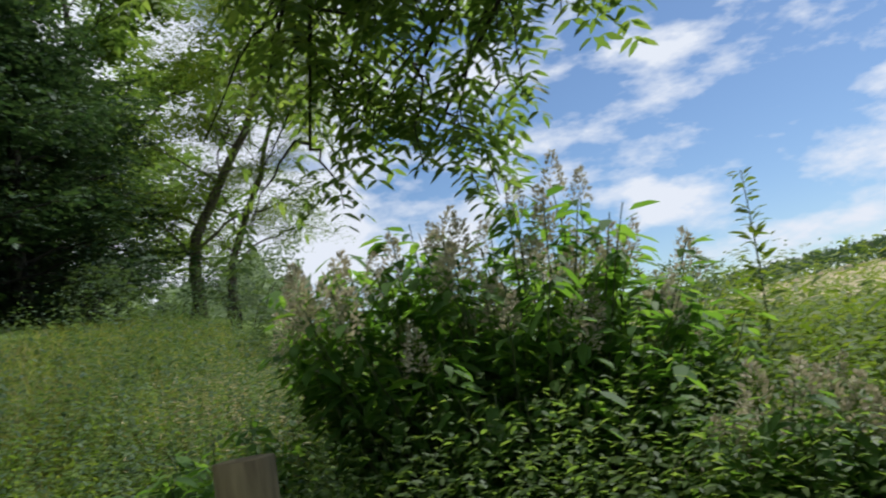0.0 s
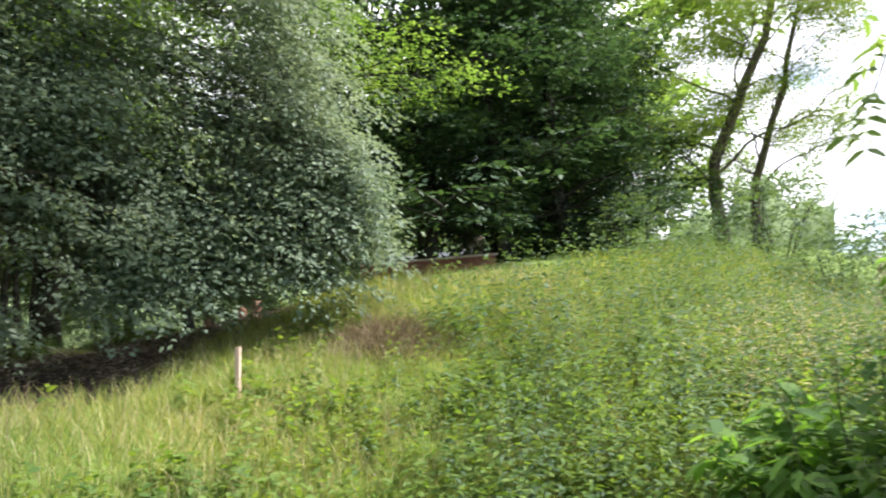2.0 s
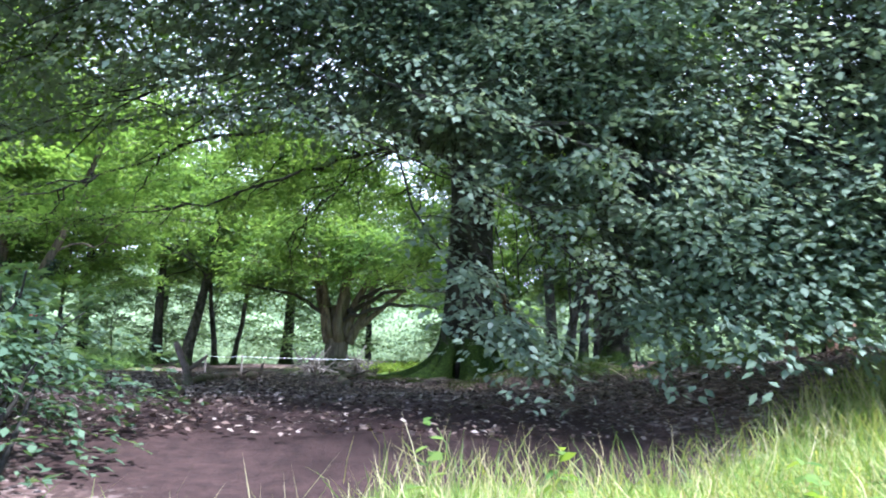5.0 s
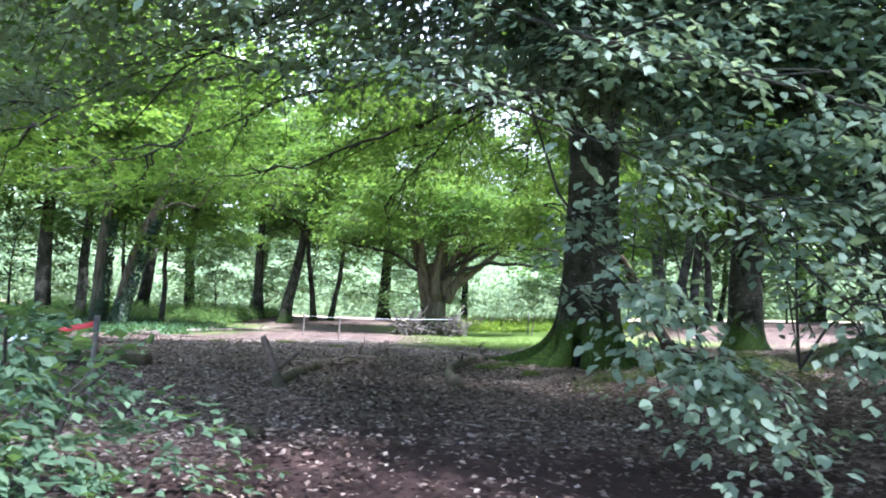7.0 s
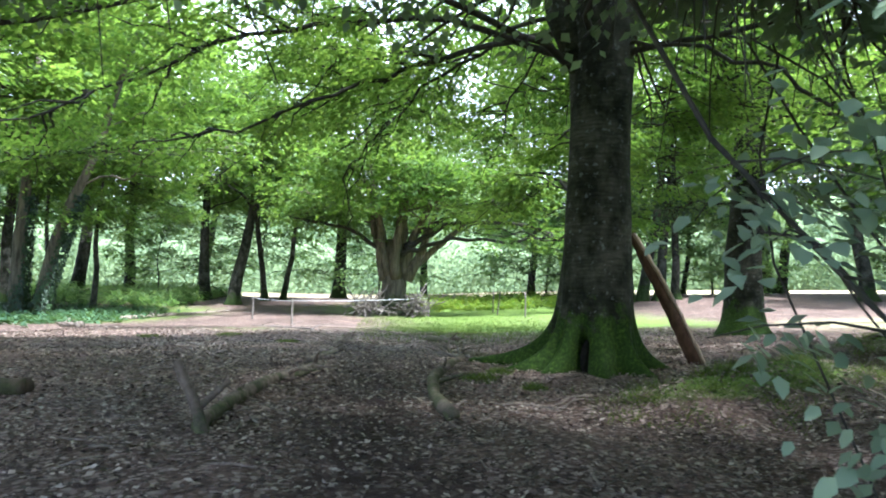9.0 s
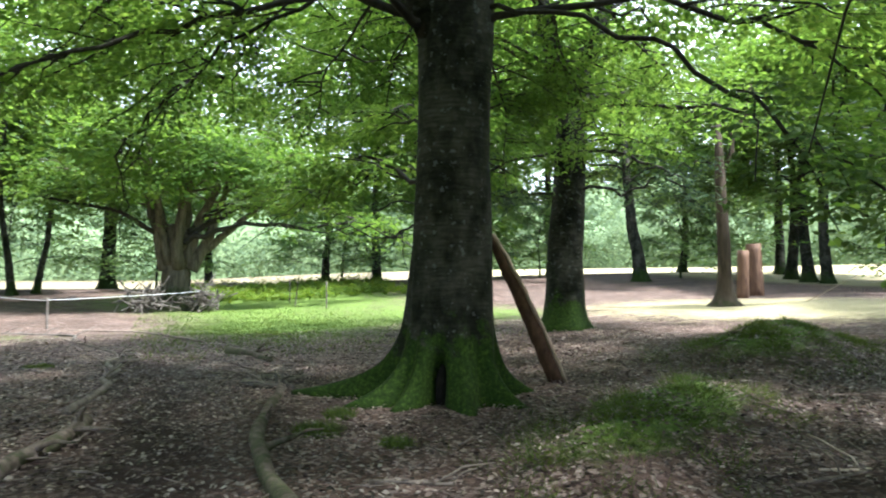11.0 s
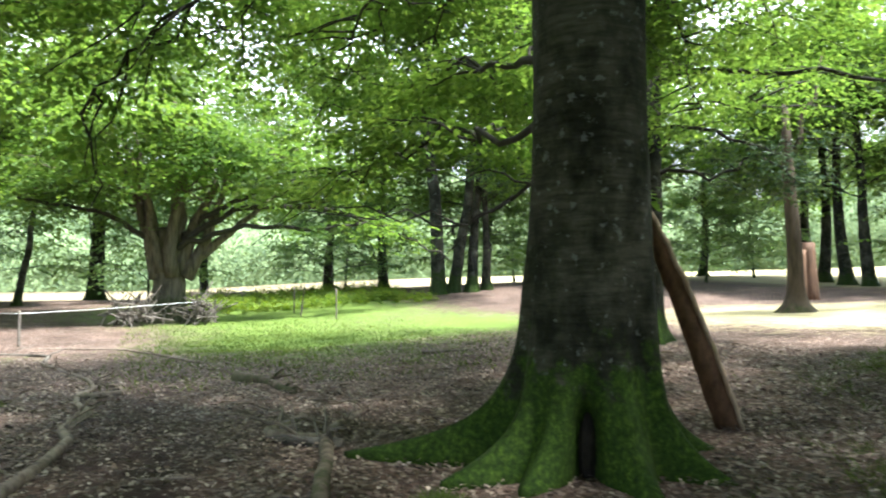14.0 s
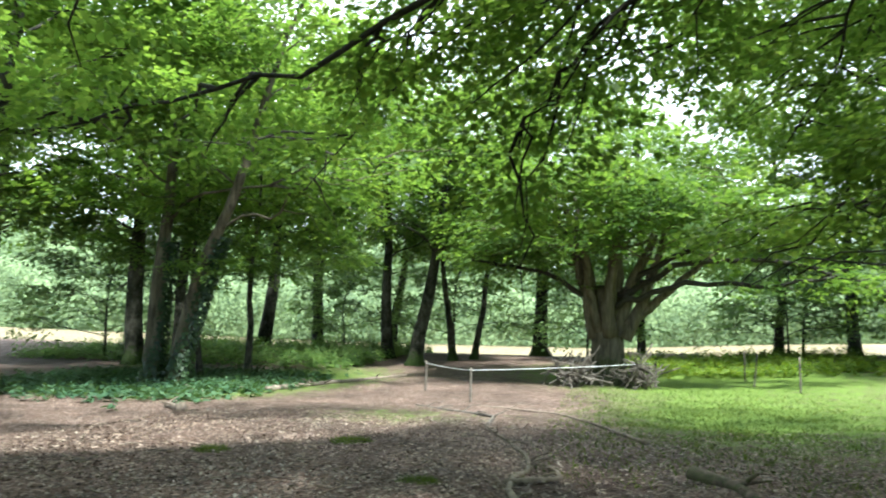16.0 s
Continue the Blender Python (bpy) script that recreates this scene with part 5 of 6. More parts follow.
def weed_field(name, seed, n, box, hmin, hmax, leaf, mat, label, mask, per=16, slim=0.42):
    """Leafy stems in a stretch of ground, as one mass."""
    rng = np.random.default_rng(seed)
    x, y = scatter(rng, n, *box, mask)
    n = len(x)
    h = rng.uniform(hmin, hmax, n)
    t = np.tile(np.linspace(0.12, 1.0, per), (n, 1)) + rng.normal(0, 0.02, (n, per))
    tilt = rng.normal(0, 0.13, (n, 2))
    az = rng.uniform(0, 6.28, (n, 1)) + np.arange(per)[None] * 2.4 + rng.normal(0, 0.3, (n, per))
    z = t * h[:, None]
    p = np.stack([x[:, None] + tilt[:, :1] * z, y[:, None] + tilt[:, 1:] * z, ground(x, y)[:, None] + z], -1)
    mid = np.stack([np.cos(az), np.sin(az), rng.normal(-0.05, 0.3, az.shape)], -1)
    up = np.stack([rng.normal(0, 0.3, az.shape), rng.normal(0, 0.3, az.shape), np.ones_like(az)], -1)
    s = leaf * (1.25 - 0.75 * t) * rng.uniform(0.7, 1.3, t.shape)
    me = leaves(name, p.reshape(-1, 3), mid.reshape(-1, 3), up.reshape(-1, 3), s.ravel(), s.ravel() * slim, mat, HEX)
    ob = tagged(new(name, me), label, "weeds", kind="stuff")
    return ob


weed_field("nettle_patch", 51, 900, (-5.4, 1.5, 4.4, 10.5), 0.5, 1.25, 0.085, WEED_LEAF, "nettles and leafy weeds among the grass", lambda x, y: not_path(x, y) * smooth(3.0, 6.0, y + 0.32 * x + 2.2) * (1 - np.exp(-((x + 7.6) / 0.9) ** 2 - ((y - 7.2) / 0.9) ** 2)))
weed_field("tall_weeds", 52, 4200, (-10, 9, 8, 20), 0.55, 1.25, 0.12, BRAMBLE_LEAF, "tall weeds before the dark trees", lambda x, y: not_path(x, y) * smooth(-9, -6.5, x), 9, 0.5)
weed_field("low_leaves", 53, 1100, (-6.5, 3, 2.4, 8), 0.12, 0.4, 0.09, WEED_LEAF, "low broad leaves under the meadow grass", lambda x, y: not_path(x, y) * 0.8, 9, 0.7)
weed_field("thistle_stand", 54, 1500, (0.9, 7.5, 4.6, 12), 1.15, 1.9, 0.16, LIGHT_LEAF, "tall yellow-green weeds beside the shrub", lambda x, y: np.ones_like(x), 22, 0.32)


def build_flowering_shrub(name, seed, x, y, w, d, h, stems, label):
    """A tall shrub of long drooping leaves with cream plumes at the tips of its canes."""
    rng = np.random.default_rng(seed)
    b = empty(name, x, y)
    tb = Tubes()
    P, M, U, S = [], [], [], []
    tips = []
    for i in range(stems):
        a, u = rng.uniform(0, 6.28), rng.random() ** 0.5
        hh = h * rng.uniform(0.6, 0.98) * (1 - 0.3 * u ** 2) * (1 + 0.1 * math.sin(3 * a + seed))
        e = np.array([math.cos(a) * u * w, math.sin(a) * u * d, hh])
        c = curve(rng, (e[0] * 0.45, e[1] * 0.45, -0.1), e, 0.05, 7, 0.04)
        tb.add(c, np.linspace(0.012, 0.004, 7), 5)
        tips.append(e)
        k = 60
        f = rng.uniform(0.05, 1.0, k) ** 0.85
        pp = np.stack([np.interp(f * 6, np.arange(7), c[:, j]) for j in range(3)], -1)
        az = rng.uniform(0, 6.28, k)
        P.append(pp + np.stack([np.cos(az), np.sin(az), 0 * az], -1) * 0.05)
        M.append(np.stack([np.cos(az), np.sin(az), rng.normal(-0.35, 0.3, k)], -1))
        U.append(np.stack([np.cos(az) * 0.4, np.sin(az) * 0.4, np.ones(k)], -1) + rng.normal(0, 0.2, (k, 3)))
        S.append(rng.uniform(0.1, 0.22, k))
    part("stem_mass", tb.mesh("stem_mass", GREEN_STEM), b)
    s = np.concatenate(S)
    part("leaves", leaves("leaves", np.concatenate(P), np.concatenate(M), np.concatenate(U), s, s * 0.4, SHRUB_LEAF, HEX), b)
    bloom = None
    for e in tips:
        if name == "flowering_shrub" and rng.random() < 0.5 and e[2] > h * 0.5:
            if bloom is None:
                n = 190
                t = rng.random(n)
                az = rng.uniform(0, 6.28, n)
                r = 0.11 * (1 - t) ** 0.7 * rng.random(n) ** 0.5
                p = np.stack([np.cos(az) * r, np.sin(az) * r, t * 0.34 - 0.06], -1)
                bloom = leaves("plume", p, np.stack([np.cos(az), np.sin(az), np.full(n, 0.8)], -1), rng.normal(0, 1, (n, 3)), 0.035, 0.018, PLUME, RHOMB)
            o = part("plume", bloom, b, "cream feathery flower plume")
            o.matrix_local = pose(e[0], e[1], e[2] - 0.04, rng.uniform(-30, 30), rng.uniform(-30, 30), rng.uniform(0, 360)) @ Matrix.Scale(rng.uniform(0.6, 1.15), 4)
    return tagged(b, label, "shrub")


build_flowering_shrub("flowering_shrub", 61, -0.55, 5.9, 1.65, 1.1, 2.6, 185, "tall dark green shrub topped with cream plumes")
build_flowering_shrub("flowering_shrub", 62, -1.2, 8.4, 1.4, 0.8, 2.4, 80, "paler flowering shrub in the weeds behind")
build_flowering_shrub("leafy_shrub", 68, -2.5, 5.6, 0.7, 0.6, 1.3, 30, "low leafy green shrub among the nettles")
build_flowering_shrub("flowering_shrub", 63, 0.75, 4.75, 0.6, 0.45, 1.25, 30, "low leafy shrub with small cream plumes")


def build_ash():
    """An ash whose bough hangs over the meadow."""
    rng = np.random.default_rng(71)
    x, y = 3.6, -0.6
    tree = empty("ash_tree", x, y)
    g = gz(x, y)
    tb = Tubes()
    zs = np.linspace(-0.3, 9, 12)
    tb.add(np.stack([0.02 * zs, 0 * zs, zs], -1), np.linspace(0.26, 0.1, 12), 14, flare(0.26, 0.7, 0.3, 5, 1))
    br = Tubes()
    P, M, U = [], [], []
    ends = [(-0.6, 5.4, 1.5), (-1.1, 5.6, 1.6), (-0.35, 5.5, 1.45), (-0.9, 5.2, 2.2), (-1.5, 5.7, 2.2), (-0.3, 5.2, 2.1), (-0.2, 5.4, 2.4), (-1.5, 5.6, 2.9), (-0.6, 4.9, 2.7), (-1.3, 5.2, 3.0), (-1.45, 5.4, 1.8), (-1.2, 5.3, 1.35), (-1.55, 5.7, 2.4), (-1.2, 5.0, 2.5)]
    for k, (ex, ey, ez) in enumerate(ends):
        e = np.array([ex - x, ey - y, ez - g])
        c = curve(rng, (0.1, 0.1, 5.2 + 0.25 * k), e + np.array([-0.45, -0.15, 0.25]), 1.0, 10, 0.05)
        br.add(c, np.linspace(0.06, 0.01, 10), 7)
        for q in range(10):
            f = rng.uniform(0.8, 1.0)
            b0 = np.array([np.interp(f * 9, np.arange(10), c[:, j]) for j in range(3)])
            e2 = b0 + np.array([rng.normal(0, 0.3), rng.normal(0, 0.3), -rng.uniform(0.25, 0.8)])
            c2 = curve(rng, b0, e2, 0.12, 6, 0.12)
            br.add(c2, np.linspace(0.012, 0.004, 6), 5)
            for w in range(7):                  # compound leaves: pairs of leaflets on a stalk
                f2 = rng.uniform(0.25, 1.0)
                s0 = np.array([np.interp(f2 * 5, np.arange(6), c2[:, j]) for j in range(3)])
                a = rng.uniform(0, 6.28)
                hd = unit(np.array([math.cos(a), math.sin(a), rng.uniform(-0.9, 0.1)]))
                ln = rng.uniform(0.2, 0.32)
                sd = unit(np.cross(hd, [0, 0, 1.0]))
                for j in range(5):
                    for sgn in (-1, 1):
                        P.append(s0 + hd * ln * (0.25 + 0.18 * j) - np.array([0, 0, 0.03 * j * j * 0.3]))
                        M.append(hd * 0.55 + sd * sgn + np.array([0, 0, -0.35]))
                        U.append(np.cross(sd, hd) + rng.normal(0, 0.25, 3))
    part("trunk", tb.mesh("trunk", DARK_BARK), tree)
    part("bough", br.mesh("bough", TWIG), tree)
    n = len(P)
    s = rng.uniform(0.085, 0.14, n)
    part("foliage", leaves("foliage", np.array(P), np.array(M), np.array(U), s, s * 0.32, ASH_LEAF, HEX), tree)
    tagged(tree, "ash with drooping boughs of narrow leaflets", "tree")


build_ash()


def build_dead_heap():
    rng = np.random.default_rng(83)
    n = 7000
    a, u = rng.uniform(0, 6.28, n), rng.random(n) ** 0.5
    x, y = -7.7 + np.cos(a) * u * 0.75 + rng.normal(0, 0.15, n), 7.9 + np.sin(a) * u * 0.6 + rng.normal(0, 0.12, n)
    me = grass_mesh(rng, x, y, rng.uniform(0.2, 0.68, n) * (1.2 - 0.7 * u), rng.uniform(0.003, 0.008, n), DEAD_STEM, "dead_grass_heap", 1.6)
    tagged(new("dead_grass_heap", me), "heap of dry brown grass at the foot of the boughs", "dead grass", kind="stuff")


build_dead_heap()

def build_far_bushes():
    """Rough bushes along the top of the meadow."""
    b = build_bush("meadow_bush", 84, 1.6, 1.3, 1.9, 330, 0.1, BRAMBLE_LEAF, "rough green bush at the top of the meadow", 12)
    b["group"] = "meadow bushes"
    for k, (x, y, sc) in enumerate(((-6.5, 21.5, 1.1), (-3.2, 22.5, 1.3), (-4.6, 18.2, 0.7), (-0.5, 20.5, 1.0), (2.4, 21.5, 1.2), (5.5, 19.5, 1.0), (1.0, 16.5, 0.7), (-8.6, 17.5, 0.7))):
        m = pose(x, y, gz(x, y), 0, 0, 70 * k) @ Matrix.Scale(sc, 4)
        if k == 0:
            b.matrix_world = m
        else:
            copy_thing(b, m)


build_far_bushes()


def build_bramble():
    b = build_bush("bramble_bush", 81, 1.25, 1.1, 1.0, 420, 0.065, BRAMBLE_LEAF, "low bramble bush with broad green leaves beside the path", 22)
    b.matrix_world = pose(-9.3, 0.75, gz(-9.3, 0.75))
    b = build_bush("bramble_bush", 82, 0.6, 0.5, 0.8, 130, 0.06, BRAMBLE_LEAF, "small bramble bush at the mouth of the path", 12)
    b.matrix_world = pose(-8.5, 1.3, gz(-8.5, 1.3))


build_bramble()


# ---- the wood's floor ----
def build_litter():
    rng = np.random.default_rng(91)
    x, y = scatter(rng, 150000, -31, -9.5, -6, 12, lambda x, y: (1 - meadow_mask(x, y)) * (1 - 0.6 * path_mask(x, y)) * smooth(-40, -16, x))
    n = len(x)
    p = np.stack([x, y, ground(x, y) + rng.uniform(0.0, 0.035, n)], -1)
    a = rng.uniform(0, 6.28, n)
    s = rng.uniform(0.028, 0.07, n)
    me = leaves("leaf_litter", p, np.stack([np.cos(a), np.sin(a), rng.normal(0, 0.2, n)], -1), np.stack([rng.normal(0, 0.35, n), rng.normal(0, 0.35, n), np.ones(n)], -1), s, s * 0.6, LITTER, RHOMB)
    tagged(new("leaf_litter", me), "dry brown beech leaves strewn over the ground", "leaf litter", kind="stuff")


build_litter()


def build_moss():
    rng = np.random.default_rng(92)
    x, y = scatter(rng, 70000, -21, -14, 4.5, 13.5, lambda x, y: (near_mound(x, y) + far_mound(x, y)) ** 0.7)
    n = len(x)
    ob = new("moss_bank", grass_mesh(rng, x, y, rng.uniform(0.05, 0.15, n) * (0.45 + 1.1 * np.clip(0.5 + np.sin(6.3 * x + 1.7 * y) * np.sin(5.1 * y - 2.3 * x) + 0.5 * np.sin(13 * x) * np.sin(11 * y), 0, 1.3)), rng.uniform(0.003, 0.007, n), MOSS_GRASS, "moss_bank", 1.1))
    tagged(ob, "low bank covered in fine mossy grass", "moss", kind="stuff")
    x, y = scatter(rng, 20000, -44, -24, 1.5, 11, lambda x, y: 0.8 * np.exp(-((x + 33) / 8) ** 2 - ((y - 5.5) / 3.5) ** 2))
    n = len(x)
    ob = new("glade_grass", grass_mesh(rng, x, y, rng.uniform(0.06, 0.16, n), rng.uniform(0.012, 0.02, n), MOSS_GRASS, "glade_grass", 0.7))
    tagged(ob, "short green grass in the glade", "grass", kind="stuff")


build_moss()


def fallen_branch(name, seed, pts, r0, r1, mat, label, twigs=0):
    rng = np.random.default_rng(seed)
    pts = np.array(pts, float)
    base = empty(name, pts[0][0], pts[0][1])
    k = np.linspace(0, len(pts) - 1, 14)
    q = np.stack([np.interp(k, np.arange(len(pts)), pts[:, j]) for j in range(2)], -1)
    q += np.cumsum(rng.normal(0, 0.012, q.shape), axis=0)
    rad = np.linspace(r0, r1, 14) * rng.uniform(0.88, 1.12, 14)
    z = ground(q[:, 0], q[:, 1]) + rad * 0.6
    o = np.array([pts[0][0], pts[0][1], gz(pts[0][0], pts[0][1])])
    c = np.concatenate([q, z[:, None]], 1) - o
    tb = Tubes()
    tb.add(c, rad, 10)
    part("stem", tb.mesh("stem", mat), base)
    for i in range(twigs):
        j = int(rng.integers(3, 13))
        a = rng.uniform(0, 6.28)
        ln = rng.uniform(0.2, 0.6)
        tw = Tubes()
        e = c[j] + np.array([math.cos(a) * ln, math.sin(a) * ln, rng.uniform(0.02, 0.25)])
        tw.add(curve(rng, c[j], e, 0.03, 5), np.linspace(rad[j] * 0.5, 0.006, 5), 6)
        part("twig", tw.mesh("twig", mat), base)
    return tagged(base, label, "branch")


fallen_branch("fallen_log", 1, [(-14.9, 3.2), (-16.0, 3.1), (-17.2, 3.15), (-18.6, 3.5), (-19.9, 3.85)], 0.07, 0.055, MOSSY_WOOD, "mossy fallen branch edging the path", 2)
fallen_branch("fallen_log", 2, [(-14.4, 1.15), (-15.6, 1.18), (-16.9, 1.36), (-17.4, 1.62), (-18.3, 1.78)], 0.07, 0.065, MOSSY_WOOD, "crooked mossy branch beside the path", 4)
fallen_branch("fallen_branch", 3, [(-19.8, 3.9), (-20.4, 3.4), (-21.2, 3.9)], 0.05, 0.03, DEAD_WOOD, "short dead branch in the leaf litter", 5)
fallen_branch("fallen_branch", 4, [(-18.8, 1.5), (-20.6, 1.8), (-21.4, 1.62), (-22.4, 1.78), (-23.8, 1.42), (-24.6, 1.6), (-25.8, 1.5), (-27.5, 1.0), (-29.8, 0.34)], 0.05, 0.022, DEAD_WOOD, "long crooked grey dead branch on the ground", 12)
fallen_branch("fallen_branch", 31, [(-23.7, 1.5), (-24.2, 2.05), (-25.0, 2.0), (-25.5, 1.7)], 0.045, 0.02, DEAD_WOOD, "pale forked piece of a dead branch", 5)
fallen_branch("fallen_branch", 32, [(-29.8, 0.4), (-31.8, 0.28), (-34.0, -2.05)], 0.045, 0.025, BRUSH_WOOD, "dark thin branch across the trodden ground", 5)
fallen_branch("fallen_branch", 33, [(-19.6, 3.9), (-20.1, 3.45)], 0.05, 0.03, BRUSH_WOOD, "broken dark bough end beside the mossy log", 5)
fallen_branch("fallen_log", 34, [(-24.9, 3.6), (-24.2, 4.0), (-23.2, 4.15)], 0.1, 0.04, MOSSY_WOOD, "mossy lump of rotten wood in the clearing", 6)
fallen_branch("fallen_branch", 35, [(-27.3, 7.4), (-26.8, 8.3)], 0.04, 0.03, BRUSH_WOOD, "short dark stick on the litter", 2)
fallen_branch("fallen_branch", 36, [(-14.4, 6.5), (-14.3, 7.3), (-15.2, 7.9)], 0.018, 0.01, DEAD_WOOD, "thin pale twig on the litter", 4)
fallen_branch("fallen_branch", 37, [(-15.7, 3.8), (-15.4, 4.35)], 0.02, 0.014, DEAD_WOOD, "short pale stick by the path", 2)
fallen_branch("fallen_branch", 5, [(-28.1, 3.3), (-30.2, 2.75), (-33.2, 1.7), (-34.2, 0.4), (-34.6, -0.8)], 0.036, 0.02, DEAD_WOOD, "thin bare branch lying across the clearing", 4)
fallen_branch("fallen_log", 6, [(-15.9, -0.9), (-15.75, -2.5)], 0.11, 0.1, SNAG_BARK, "short cut log lying in the leaves")
fallen_branch("fallen_branch", 7, [(-36.3, -7.3), (-40, -6.4), (-44, -5.0)], 0.1, 0.05, DEAD_WOOD, "long fallen branch by the slender trees", 6)
fallen_branch("fallen_branch", 8, [(-29.6, -6.0), (-30.4, -7.0)], 0.12, 0.05, DEAD_WOOD, "pale broken bough with stubs", 6)
fallen_branch("fallen_branch", 9, [(-17.7, 6.9), (-16.9, 7.6)], 0.02, 0.01, DEAD_WOOD, "thin twig beside the leaning plank", 3)


def build_plank():
    """A split slab: dark heartwood face, pale sapwood edge."""
    p = empty("leaning_plank", -18.66, 7.12)
    rng = np.random.default_rng(33)
    a, b = np.array([0.0, 0.0, -0.05]), np.array([0.36, -1.12, 2.55 - gz(-18.66, 7.12)])
    d = unit(b - a)
    wide = np.array([0.6, 0.8, 0.0])
    wide = unit(wide - d * np.dot(wide, d))
    thick = np.cross(wide, d)
    n = 22
    t = np.linspace(0, 1, n)
    half = np.interp(t, [0, 0.1, 0.5, 0.85, 1], [0.105, 0.11, 0.095, 0.07, 0.04])
    bow = 0.02 * np.sin(np.pi * t) + np.cumsum(rng.normal(0, 0.0015, n))
    left, right = rng.normal(0, 0.003, n) - half + bow, rng.normal(0, 0.005, n) + half + bow
    for name, mat, e0, e1, h0, h1, lab in (("heartwood", SAWN, left, right - 0.02, 0.028, 0.028, ""), ("sapwood_edge", SAWN_EDGE, right - 0.022, right + 0.012, 0.034, 0.026, "pale split edge")):
        c = a + (b - a) * t[:, None]
        ring = [c + wide * e[:, None] + thick * (s * h + rng.normal(0, 0.003, n))[:, None] for e, s, h in ((e0, -1, h0), (e1, -1, h1), (e1, 1, h1), (e0, 1, h0))]
        v = np.stack(ring, 1).reshape(-1, 3)
        f = [(4 * i + k, 4 * i + (k + 1) % 4, 4 * i + 4 + (k + 1) % 4, 4 * i + 4 + k) for i in range(n - 1) for k in range(4)]
        f += [(3, 2, 1, 0), (4 * n - 4, 4 * n - 3, 4 * n - 2, 4 * n - 1)]
        part(name, from_arrays(name, v, np.array(f), mat), p, lab)
    tagged(p, "split brown timber plank leaning on the beech", "plank")


build_plank()


def stump(name, x, y, h, r, mat, label, lean=(0, 0), category="stump"):
    e = empty(name, x, y)
    tb = Tubes()
    zs = np.linspace(-0.1, h, 8)
    tb.add(np.stack([lean[0] * zs, lean[1] * zs, zs], -1), np.linspace(r * 1.08, r, 8), 18, lambda p, a: 1 + 0.05 * np.sin(3 * a + p[:, 2:3]) + 0.03 * np.sin(7 * a))
    part("bark", tb.mesh("bark", mat), e)
    bm = bmesh.new()
    bmesh.ops.create_circle(bm, cap_ends=True, segments=18, radius=r * 0.93)
    part_ob = bm_part("cut_face", bm, SAWN_PALE, e, "pale sawn end grain")
    part_ob.matrix_local = pose(lean[0] * h, lean[1] * h, h + 0.004)
    return tagged(e, label, category)


for x, y in ((-24.1, 22.9), (-23.7, 23.2), (-20.9, 19.6), (-20.5, 19.9), (-21.2, 21.6), (-20.8, 22.2), (-19.7, 20.8)):
    s = stump("log_seat", x, y, 0.36, 0.18, DEAD_WOOD, "sawn log set upright as a seat in the clearing")
    s["group"] = "log seats"
stump("split_trunk_post", -34.2, 25.9, 2.2, 0.3, SAWN, "tall split timber trunk standing as a post", (0.0, -0.06), "post")
stump("split_trunk_post", -33.0, 24.0, 1.9, 0.22, SAWN, "tall split timber trunk standing as a post", (0.0, 0.03), "post")


def build_snag():
    t = empty("bare_snag", -29.0, 19.4)
    rng = np.random.default_rng(5)
    tb = Tubes()
    zs = np.array([-0.2, 0, 0.2, 0.5, 1, 1.8, 2.6, 3.4, 4.2, 5.0, 6.0])
    tb.add(np.stack([0.03 * np.sin(zs), -0.02 * zs, zs], -1), np.array([0.5, 0.42, 0.3, 0.25, 0.22, 0.21, 0.2, 0.18, 0.17, 0.14, 0.08]), 14, flare(0.2, 0.5, 0.3, 5, 2))
    tb.add(curve(rng, (0, 0, 4.4), (0.5, 0.9, 7.5), 0, 6), np.linspace(0.1, 0.03, 6), 8)
    part("trunk", tb.mesh("trunk", SNAG_BARK), t)
    tagged(t, "thin bare brown trunk standing in the clearing", "tree")


build_snag()


def build_tape():
    """Posts with white tape strung between them in front of the pollard."""
    spots = [(-38.6, -2.9), (-35.5, -0.9), (-43.2, 4.6)]
    tops = []
    for x, y in spots:
        s = stump("tape_post", x, y, 0.95, 0.035, BRUSH_WOOD, "thin wooden post holding white tape", category="post")
        s["group"] = "tape posts"
        tops.append(np.array([x, y, gz(x, y) + 0.88]))
    for a, b in ((tops[0], tops[1]), (tops[1], tops[2])):
        n = 12
        t = np.linspace(0, 1, n)[:, None]
        c = a + (b - a) * t
        c[:, 2] -= 0.035 * (4 * t * (1 - t))[:, 0]
        e = empty("barrier_tape", *a[:2], a[2])
        tb = Tubes()
        tb.add(c - a, np.full(n, 0.007), 6)
        part("tape", tb.mesh("tape", TAPE), e)
        tagged(e, "white barrier tape strung between thin posts", "tape")
    for x, y in ((-45.6, 8.1), (-41, 8.9), (-43.5, 8.0)):
        s = stump("thin_stake", x, y, 1.15, 0.03, BRUSH_WOOD, "thin dark stake in the glade", (0.0, 0.12 if x == -43.5 else 0.0), "stake")
        s["group"] = "thin stakes"


build_tape()


def build_brush():
    rng = np.random.default_rng(8)
    for x, y, n, w in ((-42.3, 1.7, 95, 1.15), (-42.4, 4.0, 80, 0.95)):
        e = empty("brush_pile", x, y)
        for i in range(n):
            a = rng.uniform(0, 6.28)
            c = np.array([rng.normal(0, w * 0.3), rng.normal(0, w * 0.38), rng.uniform(0.1, 0.9)])
            d = np.array([math.cos(a), math.sin(a), rng.normal(0, 0.6)]) * rng.uniform(0.3, 0.65)
            tb = Tubes()
            tb.add(np.stack([c - d, c, c + d]), np.array([0.028, 0.024, 0.014]), 5)
            part("stick", tb.mesh("stick", BRUSH_WOOD), e)
        tagged(e, "pile of grey sticks heaped round the pollard", "brush pile")


build_brush()


